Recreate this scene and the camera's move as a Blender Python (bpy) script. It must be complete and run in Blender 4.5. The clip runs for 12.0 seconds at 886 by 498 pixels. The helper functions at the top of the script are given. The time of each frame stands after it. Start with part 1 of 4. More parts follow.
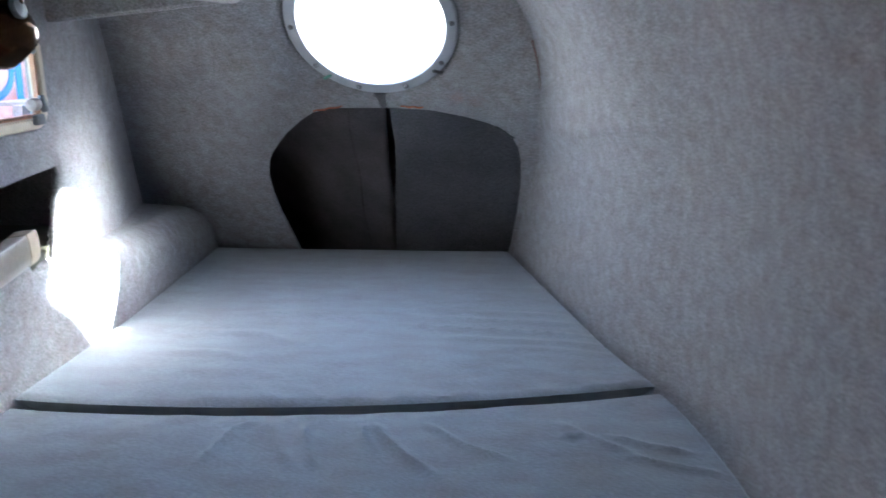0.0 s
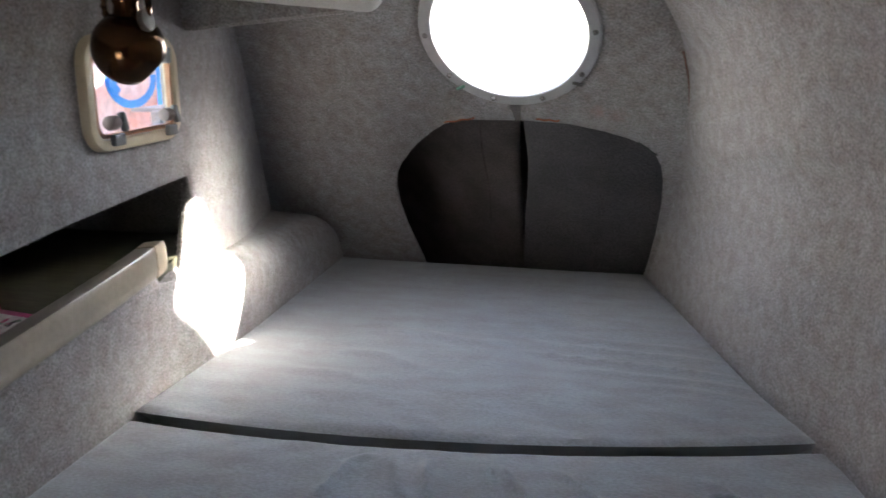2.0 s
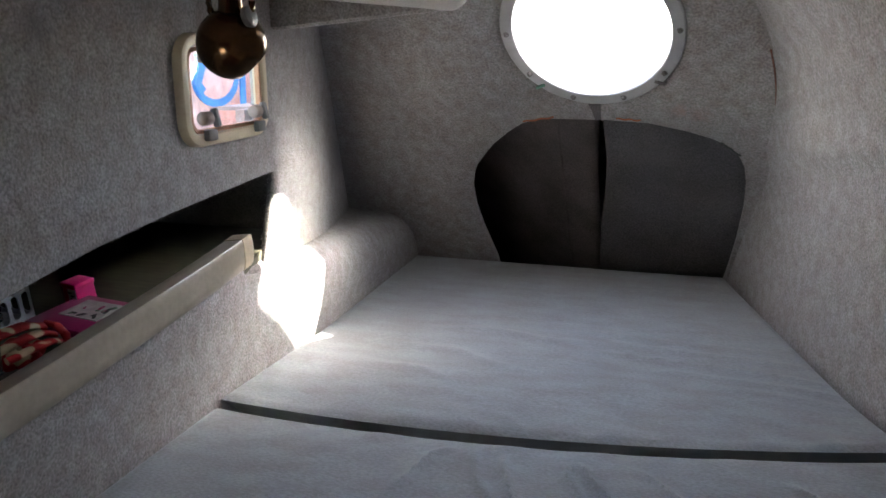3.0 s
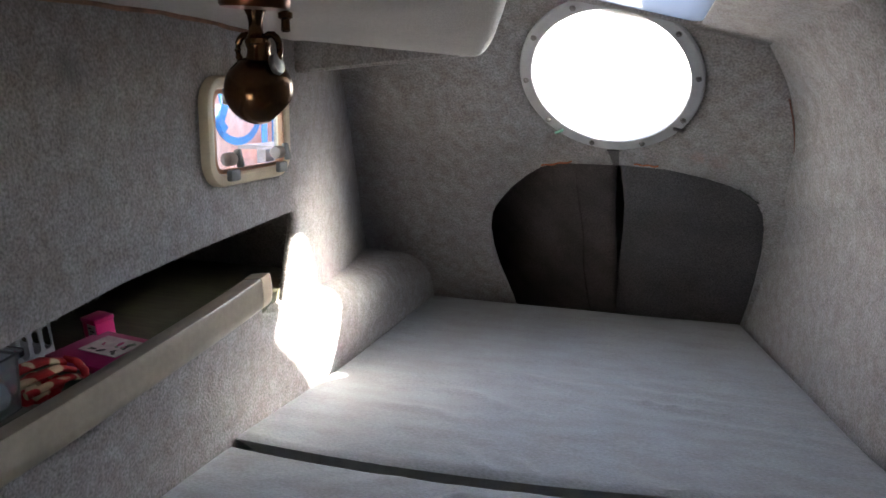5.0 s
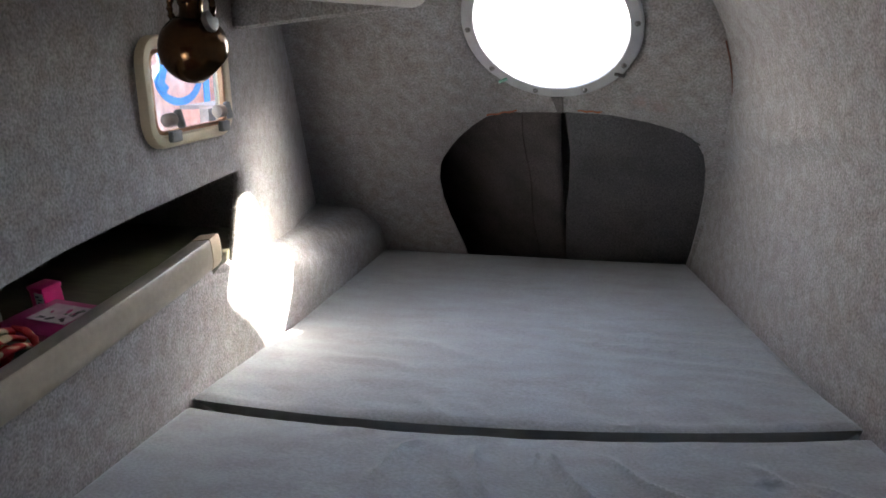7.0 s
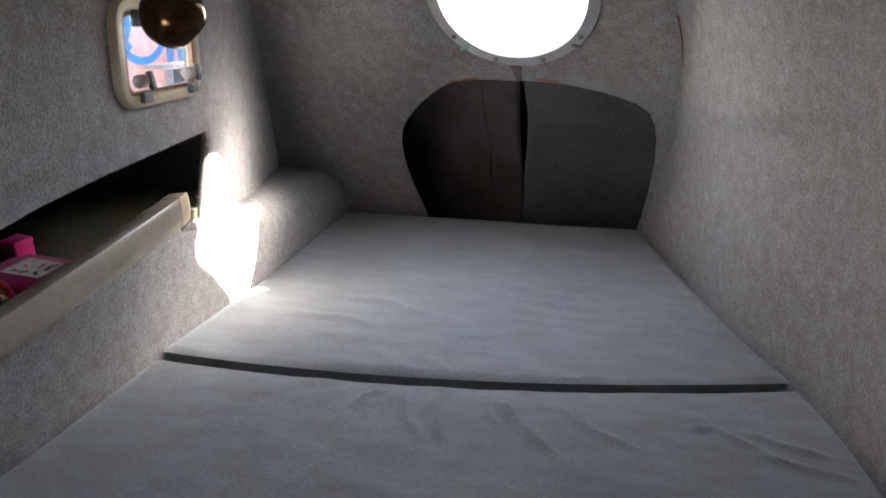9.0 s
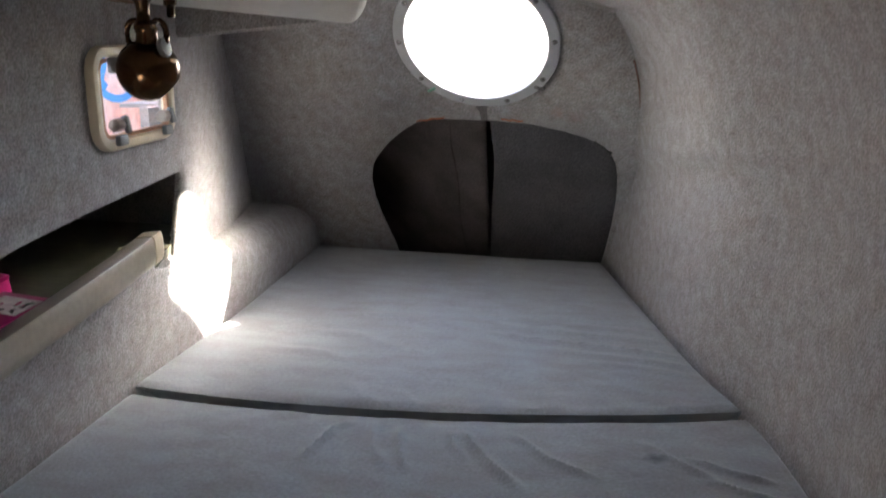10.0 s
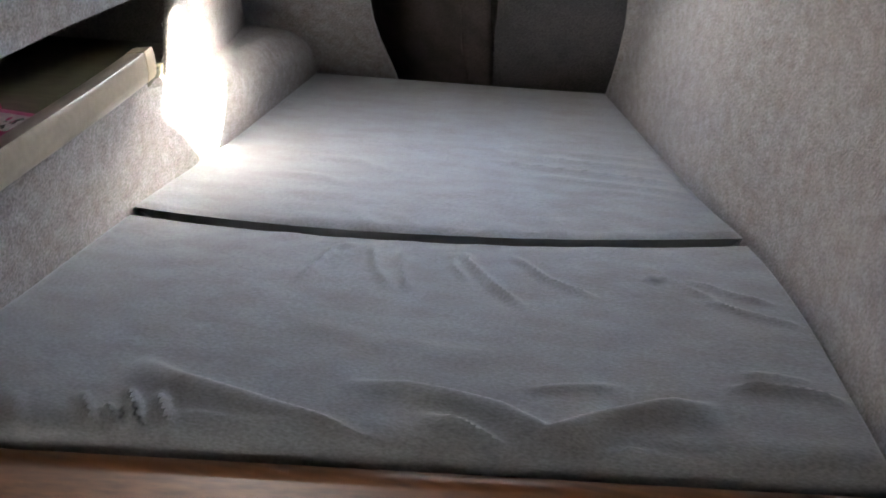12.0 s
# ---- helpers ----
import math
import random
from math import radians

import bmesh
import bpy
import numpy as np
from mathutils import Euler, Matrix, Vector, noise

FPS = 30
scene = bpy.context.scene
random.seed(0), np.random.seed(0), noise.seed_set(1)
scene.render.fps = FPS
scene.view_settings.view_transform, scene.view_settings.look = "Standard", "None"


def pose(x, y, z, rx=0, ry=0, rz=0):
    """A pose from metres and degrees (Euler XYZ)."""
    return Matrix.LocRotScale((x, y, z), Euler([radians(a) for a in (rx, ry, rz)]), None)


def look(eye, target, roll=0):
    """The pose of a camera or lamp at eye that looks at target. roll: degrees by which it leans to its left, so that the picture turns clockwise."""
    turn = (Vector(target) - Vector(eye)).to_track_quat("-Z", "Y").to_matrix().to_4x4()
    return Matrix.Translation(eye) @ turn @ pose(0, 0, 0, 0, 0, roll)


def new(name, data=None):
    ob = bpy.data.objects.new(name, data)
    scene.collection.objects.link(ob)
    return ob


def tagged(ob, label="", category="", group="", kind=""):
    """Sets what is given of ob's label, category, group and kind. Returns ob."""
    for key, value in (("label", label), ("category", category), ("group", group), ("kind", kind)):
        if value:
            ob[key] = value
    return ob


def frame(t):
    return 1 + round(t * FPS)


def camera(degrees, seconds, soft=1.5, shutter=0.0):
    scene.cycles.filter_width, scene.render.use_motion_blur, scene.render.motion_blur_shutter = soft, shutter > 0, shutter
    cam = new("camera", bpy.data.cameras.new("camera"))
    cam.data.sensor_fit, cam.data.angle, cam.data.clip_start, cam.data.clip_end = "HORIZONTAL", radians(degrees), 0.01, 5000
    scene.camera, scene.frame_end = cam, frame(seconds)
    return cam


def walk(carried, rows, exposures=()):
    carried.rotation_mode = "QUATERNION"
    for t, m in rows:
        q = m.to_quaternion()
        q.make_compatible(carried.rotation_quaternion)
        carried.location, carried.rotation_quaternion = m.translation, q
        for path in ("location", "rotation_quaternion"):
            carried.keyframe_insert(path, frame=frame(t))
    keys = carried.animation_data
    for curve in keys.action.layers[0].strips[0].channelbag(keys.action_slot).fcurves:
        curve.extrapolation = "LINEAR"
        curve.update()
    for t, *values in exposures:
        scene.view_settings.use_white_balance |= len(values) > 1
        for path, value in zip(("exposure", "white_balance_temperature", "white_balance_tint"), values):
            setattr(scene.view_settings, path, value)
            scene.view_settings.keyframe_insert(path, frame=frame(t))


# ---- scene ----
cam = camera(54.8, 12.0, soft=1.6, shutter=0.5)
PATH = [
    (0, (0.422, 0.306, 0.645), (0.129, 2.227, 0.172), -1.2),
    (0.5, (0.38, 0.385, 0.662), (-0.021, 2.283, 0.176), -2.3),
    (1, (0.386, 0.422, 0.661), (-0.059, 2.319, 0.212), -1.7),
    (1.5, (0.383, 0.43, 0.652), (-0.097, 2.317, 0.194), -1.0),
    (2, (0.377, 0.417, 0.658), (-0.192, 2.279, 0.199), -0.9),
    (2.5, (0.363, 0.406, 0.651), (-0.298, 2.239, 0.202), -0.9),
    (3, (0.354, 0.397, 0.65), (-0.361, 2.21, 0.199), -1.0),
    (5, (0.351, 0.39, 0.661), (-0.402, 2.207, 0.297), -0.1),
    (5.5, (0.353, 0.392, 0.662), (-0.398, 2.204, 0.274), -1.0),
    (6, (0.354, 0.392, 0.662), (-0.372, 2.219, 0.298), -1.4),
    (6.5, (0.36, 0.391, 0.662), (-0.341, 2.221, 0.263), -1.5),
    (7, (0.368, 0.38, 0.661), (-0.28, 2.212, 0.189), -1.9),
    (7.2, (0.369, 0.373, 0.66), (-0.291, 2.198, 0.176), -1.8),
    (8.8, (0.382, 0.311, 0.67), (-0.17, 2.162, 0.149), -0.2),
    (9, (0.389, 0.302, 0.675), (-0.162, 2.143, 0.121), -0.4),
    (9.5, (0.412, 0.277, 0.689), (-0.11, 2.116, 0.104), 0.2),
    (10, (0.426, 0.25, 0.708), (-0.076, 2.123, 0.218), -0.2),
    (10.5, (0.433, 0.238, 0.717), (-0.039, 2.133, 0.276), -0.7),
    (11, (0.428, 0.23, 0.695), (-0.009, 2.077, 0.065), -0.6),
    (11.5, (0.424, 0.236, 0.679), (0.011, 2.033, -0.096), 0.0),
    (12, (0.411, 0.262, 0.66), (-0.05, 2.021, -0.174), 0.6),
]
walk(cam, [(t, look(eye, target, roll)) for t, eye, target, roll in PATH],
     exposures=[(0, 4.72, 5350, 8), (0.45, 4.44, 6400, 10), (1.0, 4.38, 6600, 11), (7.0, 4.39, 6600, 11.5), (9.5, 4.42, 6700, 12), (10.5, 4.43, 6800, 12.5), (11.0, 4.38, 6850, 12), (11.5, 4.64, 6850, 12.5), (12, 4.97, 6850, 12.5)])

# ---------------------------------------------------------------- light
SUN_DIR = Vector((1.0, 0.735, 0.95)).normalized()          # towards the sun
world = bpy.data.worlds.new("sky")
scene.world = world
world.use_nodes = True
wn = world.node_tree
sky = wn.nodes.new("ShaderNodeTexSky")
sky.sky_type = "NISHITA"
sky.sun_disc = False
sky.sun_elevation = math.asin(SUN_DIR.z)
sky.sun_rotation = math.atan2(SUN_DIR.x, SUN_DIR.y)
wn.links.new(sky.outputs[0], wn.nodes["Background"].inputs[0])
wn.nodes["Background"].inputs[1].default_value = 0.15
sun = new("sun", bpy.data.lights.new("sun", "SUN"))
sun.data.energy, sun.data.angle, sun.data.color = 5.0, radians(0.55), (1.0, 0.965, 0.91)
sun.matrix_world = look(SUN_DIR * 10, (0, 0, 0))


# ---------------------------------------------------------------- materials
def material(name, base, rough=0.8, metal=0.0, spread=0.0, fine=0.0, scale=6.0, fine_scale=300.0,
             stretch=(1, 1, 1), bump=0.0, bump_dist=0.002, tint=None, sheen=0.0, spec=0.5, coat=0.0):
    """A surface with colour varied at two scales and a fine relief. Positions are in metres."""
    m = bpy.data.materials.new(name)
    m.use_nodes = True
    nt = m.node_tree
    p = nt.nodes["Principled BSDF"]
    p.inputs["Base Color"].default_value = (*base, 1)
    p.inputs["Roughness"].default_value = rough
    p.inputs["Metallic"].default_value = metal
    p.inputs["Specular IOR Level"].default_value = spec
    p.inputs["Sheen Weight"].default_value = sheen
    p.inputs["Coat Weight"].default_value = coat
    if not (spread or fine or bump):
        return m
    geo = nt.nodes.new("ShaderNodeNewGeometry")
    mp = nt.nodes.new("ShaderNodeMapping")
    mp.inputs["Scale"].default_value = stretch
    nt.links.new(geo.outputs["Position"], mp.inputs["Vector"])

    def tex(s, detail):
        n = nt.nodes.new("ShaderNodeTexNoise")
        n.inputs["Scale"].default_value = s
        n.inputs["Detail"].default_value = detail
        nt.links.new(mp.outputs[0], n.inputs["Vector"])
        return n

    def mixed(a, b, fac):
        n = nt.nodes.new("ShaderNodeMix")
        n.data_type = "RGBA"
        for sock, v in ((n.inputs[6], a), (n.inputs[7], b)):
            if isinstance(v, tuple):
                sock.default_value = (*v, 1)
            else:
                nt.links.new(v, sock)
        nt.links.new(fac, n.inputs[0])
        return n.outputs[2]

    def ramp(sock, lo, hi):
        n = nt.nodes.new("ShaderNodeMapRange")
        n.inputs["From Min"].default_value, n.inputs["From Max"].default_value = lo, hi
        nt.links.new(sock, n.inputs["Value"])
        return n.outputs[0]
    second = tint or tuple(c * (1 - spread) for c in base)
    big = tex(scale, 4)
    col = mixed(tuple(min(1, c * (1 + spread * 0.5)) for c in base), second, ramp(big.outputs["Fac"], 0.33, 0.67))
    small = tex(fine_scale, 3)
    if fine:
        dark = mixed((1 - fine,) * 3, (1 + fine * 0.6,) * 3, ramp(small.outputs["Fac"], 0.32, 0.68))
        mul = nt.nodes.new("ShaderNodeMix")
        mul.data_type, mul.blend_type = "RGBA", "MULTIPLY"
        mul.inputs[0].default_value = 1
        nt.links.new(col, mul.inputs[6])
        nt.links.new(dark, mul.inputs[7])
        col = mul.outputs[2]
    nt.links.new(col, p.inputs["Base Color"])
    if bump:
        b = nt.nodes.new("ShaderNodeBump")
        b.inputs["Strength"].default_value, b.inputs["Distance"].default_value = bump, bump_dist
        nt.links.new(small.outputs["Fac"], b.inputs["Height"])
        nt.links.new(b.outputs[0], p.inputs["Normal"])
    return m


LINER = material("hull_liner_fabric", (0.335, 0.324, 0.317), 0.95, spread=0.10, tint=(0.275, 0.246, 0.226), fine=0.36, scale=34, fine_scale=210,
                 stretch=(1, 1, 0.95), bump=0.55, bump_dist=0.004, sheen=0.25, spec=0.15)
# liner fabric darkened: the shelf recess's shade is put into its colour
LINER_DEEP = material("darkened_liner_fabric", (0.20, 0.185, 0.178), 0.95, spread=0.3, fine=0.35, scale=7, fine_scale=300,
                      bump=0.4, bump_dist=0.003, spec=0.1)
VELOUR = material("cushion_velour", (0.266, 0.287, 0.297), 0.85, spread=0.17, tint=(0.246, 0.246, 0.244), fine=0.22, scale=22, fine_scale=330,
                  stretch=(0.45, 1, 1), bump=0.3, bump_dist=0.0009, sheen=0.35, spec=0.2)
HEADLINER = material("headliner_fabric", (0.46, 0.44, 0.41), 0.9, spread=0.08, fine=0.22, scale=8, fine_scale=330,
                     bump=0.6, bump_dist=0.003, sheen=0.2, spec=0.15)
TEAK = material("varnished_teak", (0.26, 0.10, 0.035), 0.42, spread=0.45, fine=0.3, scale=14, fine_scale=120,
                stretch=(0.08, 1, 1), bump=0.05, coat=0.6)
TEAK.node_tree.nodes["Principled BSDF"].inputs["Coat Roughness"].default_value = 0.32
LIP = material("cream_moulding", (0.40, 0.345, 0.26), 0.28, spread=0.16, fine=0.08, scale=10, fine_scale=90, bump=0.05)
FRAME_PLASTIC = material("aged_cream_plastic", (0.60, 0.50, 0.34), 0.45, spread=0.12, fine=0.06, scale=25, fine_scale=200, bump=0.04)
RING_PAINT = material("grey_painted_ring", (0.42, 0.42, 0.42), 0.5, spread=0.12, fine=0.06, scale=20, fine_scale=300, bump=0.05)
STEEL = material("dull_steel", (0.22, 0.21, 0.20), 0.4, 0.9, spread=0.3, scale=80)
BRASS = material("aged_brass", (0.15, 0.08, 0.036), 0.2, 0.9, spread=0.45, fine=0.15, scale=30, fine_scale=250, bump=0.03)
COPPER = material("dull_copper", (0.17, 0.065, 0.032), 0.35, 0.9, spread=0.4, fine=0.1, scale=30, fine_scale=250)
GREY_PLASTIC = material("grey_hinge_plastic", (0.14, 0.135, 0.13), 0.5, spread=0.2, scale=60)
GREEN = material("verdigris_brass", (0.16, 0.34, 0.25), 0.5, 0.4, spread=0.3, scale=200)
SHELF_WOOD = material("olive_shelf_board", (0.085, 0.08, 0.05), 0.55, spread=0.35, fine=0.3, scale=10, fine_scale=120, stretch=(0.15, 1, 1))
PAINT_WHITE = material("white_gelcoat", (0.72, 0.71, 0.68), 0.45, spread=0.06, scale=5)
PINK = material("pink_plastic", (0.80, 0.03, 0.24), 0.4, spread=0.1, scale=30)
PINK_CARD = material("pink_cover_card", (0.42, 0.02, 0.14), 0.35, spread=0.15, scale=20)
PAPER = material("printed_paper", (0.62, 0.64, 0.58), 0.6, spread=0.2, scale=70)
PRINT_DARK = material("dark_print", (0.05, 0.06, 0.05), 0.6)
PRINT_GREEN = material("green_print", (0.22, 0.36, 0.24), 0.6)
GRID_PLASTIC = material("grey_white_basket", (0.52, 0.55, 0.58), 0.4, spread=0.08, scale=20)
TEAL = material("teal_lid", (0.0, 0.28, 0.25), 0.4, spread=0.1, scale=20)
ORANGE = material("orange_edge_tape", (0.48, 0.15, 0.06), 0.6, spread=0.25, scale=30)
GRAFFITI_WALL = material("pink_rendered_wall", (0.80, 0.40, 0.31), 0.9, spread=0.1, tint=(0.88, 0.70, 0.63), fine=0.15, scale=7, fine_scale=45,
                         stretch=(1, 1.2, 0.8), bump=0.3)
BLUE_PAINT = material("blue_sprayed_paint", (0.05, 0.33, 0.80), 0.7, spread=0.25, scale=12)


def stain(m, spots):
    """Blotches of colour soaked into a material at places of the cabin: (place, radius, colour, strength)."""
    nt = m.node_tree
    p = nt.nodes["Principled BSDF"]
    geo = nt.nodes.new("ShaderNodeNewGeometry")
    wob = nt.nodes.new("ShaderNodeTexNoise")
    wob.inputs["Scale"].default_value = 60
    nt.links.new(geo.outputs["Position"], wob.inputs["Vector"])
    for place, radius, colour, strength in spots:
        d = nt.nodes.new("ShaderNodeVectorMath")
        d.operation = "DISTANCE"
        d.inputs[1].default_value = place
        nt.links.new(geo.outputs["Position"], d.inputs[0])
        add = nt.nodes.new("ShaderNodeMath")
        add.operation = "MULTIPLY_ADD"
        add.inputs[1].default_value = radius * 1.6
        nt.links.new(wob.outputs["Fac"], add.inputs[0])
        nt.links.new(d.outputs["Value"], add.inputs[2])
        r = nt.nodes.new("ShaderNodeMapRange")
        r.inputs["From Min"].default_value, r.inputs["From Max"].default_value = radius * 0.9, radius * 2.0
        r.inputs["To Min"].default_value, r.inputs["To Max"].default_value = strength, 0.0
        nt.links.new(add.outputs[0], r.inputs["Value"])
        mix = nt.nodes.new("ShaderNodeMix")
        mix.data_type = "RGBA"
        mix.inputs[7].default_value = (*colour, 1)
        nt.links.new(p.inputs["Base Color"].links[0].from_socket, mix.inputs[6])
        nt.links.new(r.outputs[0], mix.inputs[0])
        nt.links.new(mix.outputs[2], p.inputs["Base Color"])


stain(LINER, [((0.13, 2.555, 0.50), 0.022, (0.36, 0.17, 0.11), 0.45), ((0.17, 2.56, 0.49), 0.03, (0.34, 0.17, 0.12), 0.35), ((0.50, 1.63, 0.83), 0.016, (0.38, 0.2, 0.1), 0.6),
              ((-0.58, 1.30, 0.685), 0.035, (0.13, 0.135, 0.145), 0.55), ((-0.58, 1.29, 0.62), 0.025, (0.15, 0.15, 0.155), 0.35)])
stain(VELOUR, [((0.432, 1.635, 0.0), 0.018, (0.05, 0.055, 0.06), 0.85)])


def glass_material(name, colour, rough):
    m = bpy.data.materials.new(name)
    m.use_nodes = True
    p = m.node_tree.nodes["Principled BSDF"]
    p.inputs["Base Color"].default_value = (*colour, 1)
    p.inputs["Roughness"].default_value = rough
    p.inputs["Transmission Weight"].default_value = 1.0
    p.inputs["IOR"].default_value = 1.46
    return m


def crazed_acrylic(clear, haze, diffuse):
    """Old window acrylic: part of the light goes straight through, part is spread round that way, part is scattered."""
    m = bpy.data.materials.new("crazed_acrylic")
    m.use_nodes = True
    nt = m.node_tree
    nt.nodes.remove(nt.nodes["Principled BSDF"])
    see, spread, scatter = (nt.nodes.new("ShaderNodeBsdf" + k) for k in ("Transparent", "Refraction", "Translucent"))
    for node, k in ((see, clear), (spread, haze), (scatter, diffuse)):
        node.inputs["Color"].default_value = (k, k, k, 1)
    spread.inputs["Roughness"].default_value = 0.62
    spread.inputs["IOR"].default_value = 1.3
    one, two = nt.nodes.new("ShaderNodeAddShader"), nt.nodes.new("ShaderNodeAddShader")
    nt.links.new(see.outputs[0], one.inputs[0])
    nt.links.new(spread.outputs[0], one.inputs[1])
    nt.links.new(one.outputs[0], two.inputs[0])
    nt.links.new(scatter.outputs[0], two.inputs[1])
    nt.links.new(two.outputs[0], nt.nodes["Material Output"].inputs[0])
    return m


CRAZED = crazed_acrylic(0.84, 0.165, 0.07)      # each of the pane's two faces
GLASS = glass_material("clear_glass", (0.96, 0.98, 0.97), 0.0)
CLEAR_PLASTIC = glass_material("clear_box_plastic", (0.80, 0.84, 0.88), 0.12)
CLEAR_PLASTIC.node_tree.nodes["Principled BSDF"].inputs["Transmission Weight"].default_value = 0.85


# ---------------------------------------------------------------- mesh tools
def mesh_of(name, bm, smooth=True):
    me = bpy.data.meshes.new(name)
    bm.normal_update()
    bm.to_mesh(me)
    bm.free()
    if smooth:
        me.polygons.foreach_set("use_smooth", [True] * len(me.polygons))
        me.set_sharp_from_angle(angle=radians(38))
    return me


def part(name, bm, mat, parent=None, label="", smooth=True):
    ob = new(name, mesh_of(name, bm, smooth))
    ob.data.materials.append(mat)
    if parent is not None:
        ob.parent = parent
    if label:
        ob["label"] = label
    return ob


def thing(name, label, category, place=(0, 0, 0), group=""):
    ob = new(name)
    ob.empty_display_size = 0.05
    ob.location = place
    return tagged(ob, label, category, group)


def under(parent, *obs):
    """Parents made in place keep their place."""
    for o in obs:
        o.parent = parent
        o.matrix_parent_inverse = parent.matrix_basis.inverted()


def lerp_table(table, v):
    """Smooth interpolation in a short table of (v, value)."""
    return float(np.interp(v, [a for a, _ in table], [b for _, b in table]))


def smooth_table(table):
    """A rounded version of lerp_table."""
    def f(v, w=0.09):
        return sum(lerp_table(table, v + d * w) * k for d, k in ((-1, 0.2), (-0.5, 0.2), (0, 0.2), (0.5, 0.2), (1, 0.2)))
    return f


def grid(nu, nv, f, bm=None):
    """Quads over u, v in 0..1."""
    bm = bm or bmesh.new()
    vs = [[bm.verts.new(f(i / nu, j / nv)) for j in range(nv + 1)] for i in range(nu + 1)]
    for i in range(nu):
        for j in range(nv):
            bm.faces.new((vs[i][j], vs[i + 1][j], vs[i + 1][j + 1], vs[i][j + 1]))
    return bm


def sheet(outline, holes, place, cuts_u=(), cuts_v=()):
    """A flat outline with holes, cut into strips and laid on a curved surface by place(u, v)."""
    bm = bmesh.new()
    for loop in (outline, *holes):
        vs = [bm.verts.new((u, v, 0)) for u, v in loop]
        for a, b in zip(vs, vs[1:] + vs[:1]):
            bm.edges.new((a, b))
    bmesh.ops.triangle_fill(bm, use_beauty=True, edges=bm.edges[:])
    for axis, cuts in ((0, cuts_u), (1, cuts_v)):
        no = (1, 0, 0) if axis == 0 else (0, 1, 0)
        for c in cuts:
            co = (c, 0, 0) if axis == 0 else (0, c, 0)
            bmesh.ops.bisect_plane(bm, geom=bm.verts[:] + bm.edges[:] + bm.faces[:], plane_co=co, plane_no=no, dist=1e-5)
    for v in bm.verts:
        v.co = place(v.co.x, v.co.y)
    return bm


def facing(bm, way):
    """Turns the faces so that they look along way."""
    bmesh.ops.recalc_face_normals(bm, faces=bm.faces[:])
    bm.normal_update()
    s = sum((f.normal.dot(Vector(way)) * f.calc_area() for f in bm.faces))
    if s < 0:
        bmesh.ops.reverse_faces(bm, faces=bm.faces[:])
    return bm


def thicken(ob, t, inner=False):
    """Thickness away from the side that the faces look to."""
    mod = ob.modifiers.new("thickness", "SOLIDIFY")
    mod.thickness, mod.offset = t, (1 if inner else -1)
    mod.use_even_offset = True
    return ob


def structure(name, bm, mat, label, smooth=True):
    return tagged(part(name, bm, mat, None, "", smooth), label, name.split("_")[0], kind="structure")


def box(size, centre=(0, 0, 0), bevel=0.0, m=None, segments=2):
    bm = bmesh.new()
    bmesh.ops.create_cube(bm, size=1, matrix=Matrix.Translation(centre) @ Matrix.Diagonal((*size, 1)))
    if bevel:
        bmesh.ops.bevel(bm, geom=bm.edges[:], offset=bevel, segments=segments, affect="EDGES", profile=0.5)
    if m is not None:
        bm.transform(m)
    return bm


def lathe(profile, n=32, m=None, close=False):
    """A turned form from (radius, height) pairs round z."""
    bm = bmesh.new()
    rings = [[bm.verts.new((r * math.cos(2 * math.pi * k / n), r * math.sin(2 * math.pi * k / n), z)) for k in range(n)] for r, z in profile]
    pairs = list(zip(rings, rings[1:])) + ([(rings[-1], rings[0])] if close else [])
    for a, b in pairs:
        for k in range(n):
            bm.faces.new((a[k], a[(k + 1) % n], b[(k + 1) % n], b[k]))
    if not close:
        for ring in (rings[0], rings[-1]):
            bm.faces.new(ring)
    bmesh.ops.recalc_face_normals(bm, faces=bm.faces[:])
    if m is not None:
        bm.transform(m)
    return bm


def rounded_rect(w, h, r, n=6):
    pts = []
    for cx, cy, a0 in ((w / 2 - r, h / 2 - r, 0), (-w / 2 + r, h / 2 - r, 90), (-w / 2 + r, -h / 2 + r, 180), (w / 2 - r, -h / 2 + r, 270)):
        for k in range(n + 1):
            a = radians(a0 + 90 * k / n)
            pts.append((cx + r * math.cos(a), cy + r * math.sin(a)))
    return pts


def loops_skin(loops, close=True, caps=False, m=None):
    """Joins closed loops of equal length one after the other."""
    bm = bmesh.new()
    rows = [[bm.verts.new(p) for p in loop] for loop in loops]
    n = len(rows[0])
    for a, b in list(zip(rows, rows[1:])) + ([(rows[-1], rows[0])] if close else []):
        for k in range(n):
            bm.faces.new((a[k], a[(k + 1) % n], b[(k + 1) % n], b[k]))
    if caps:
        bm.faces.new(rows[0])
        bm.faces.new(rows[-1])
    bmesh.ops.recalc_face_normals(bm, faces=bm.faces[:])
    if m is not None:
        bm.transform(m)
    return bm


def tube(points, radius, n=10):
    bm = bmesh.new()
    pts = [Vector(p) for p in points]
    rows = []
    for i, p in enumerate(pts):
        way = (pts[min(i + 1, len(pts) - 1)] - pts[max(i - 1, 0)]).normalized()
        q = way.to_track_quat("Z", "Y")
        rows.append([bm.verts.new(p + q @ Vector((radius * math.cos(2 * math.pi * k / n), radius * math.sin(2 * math.pi * k / n), 0))) for k in range(n)])
    for a, b in zip(rows, rows[1:]):
        for k in range(n):
            bm.faces.new((a[k], a[(k + 1) % n], b[(k + 1) % n], b[k]))
    bm.faces.new(rows[0]), bm.faces.new(rows[-1])
    bmesh.ops.recalc_face_normals(bm, faces=bm.faces[:])
    return bm


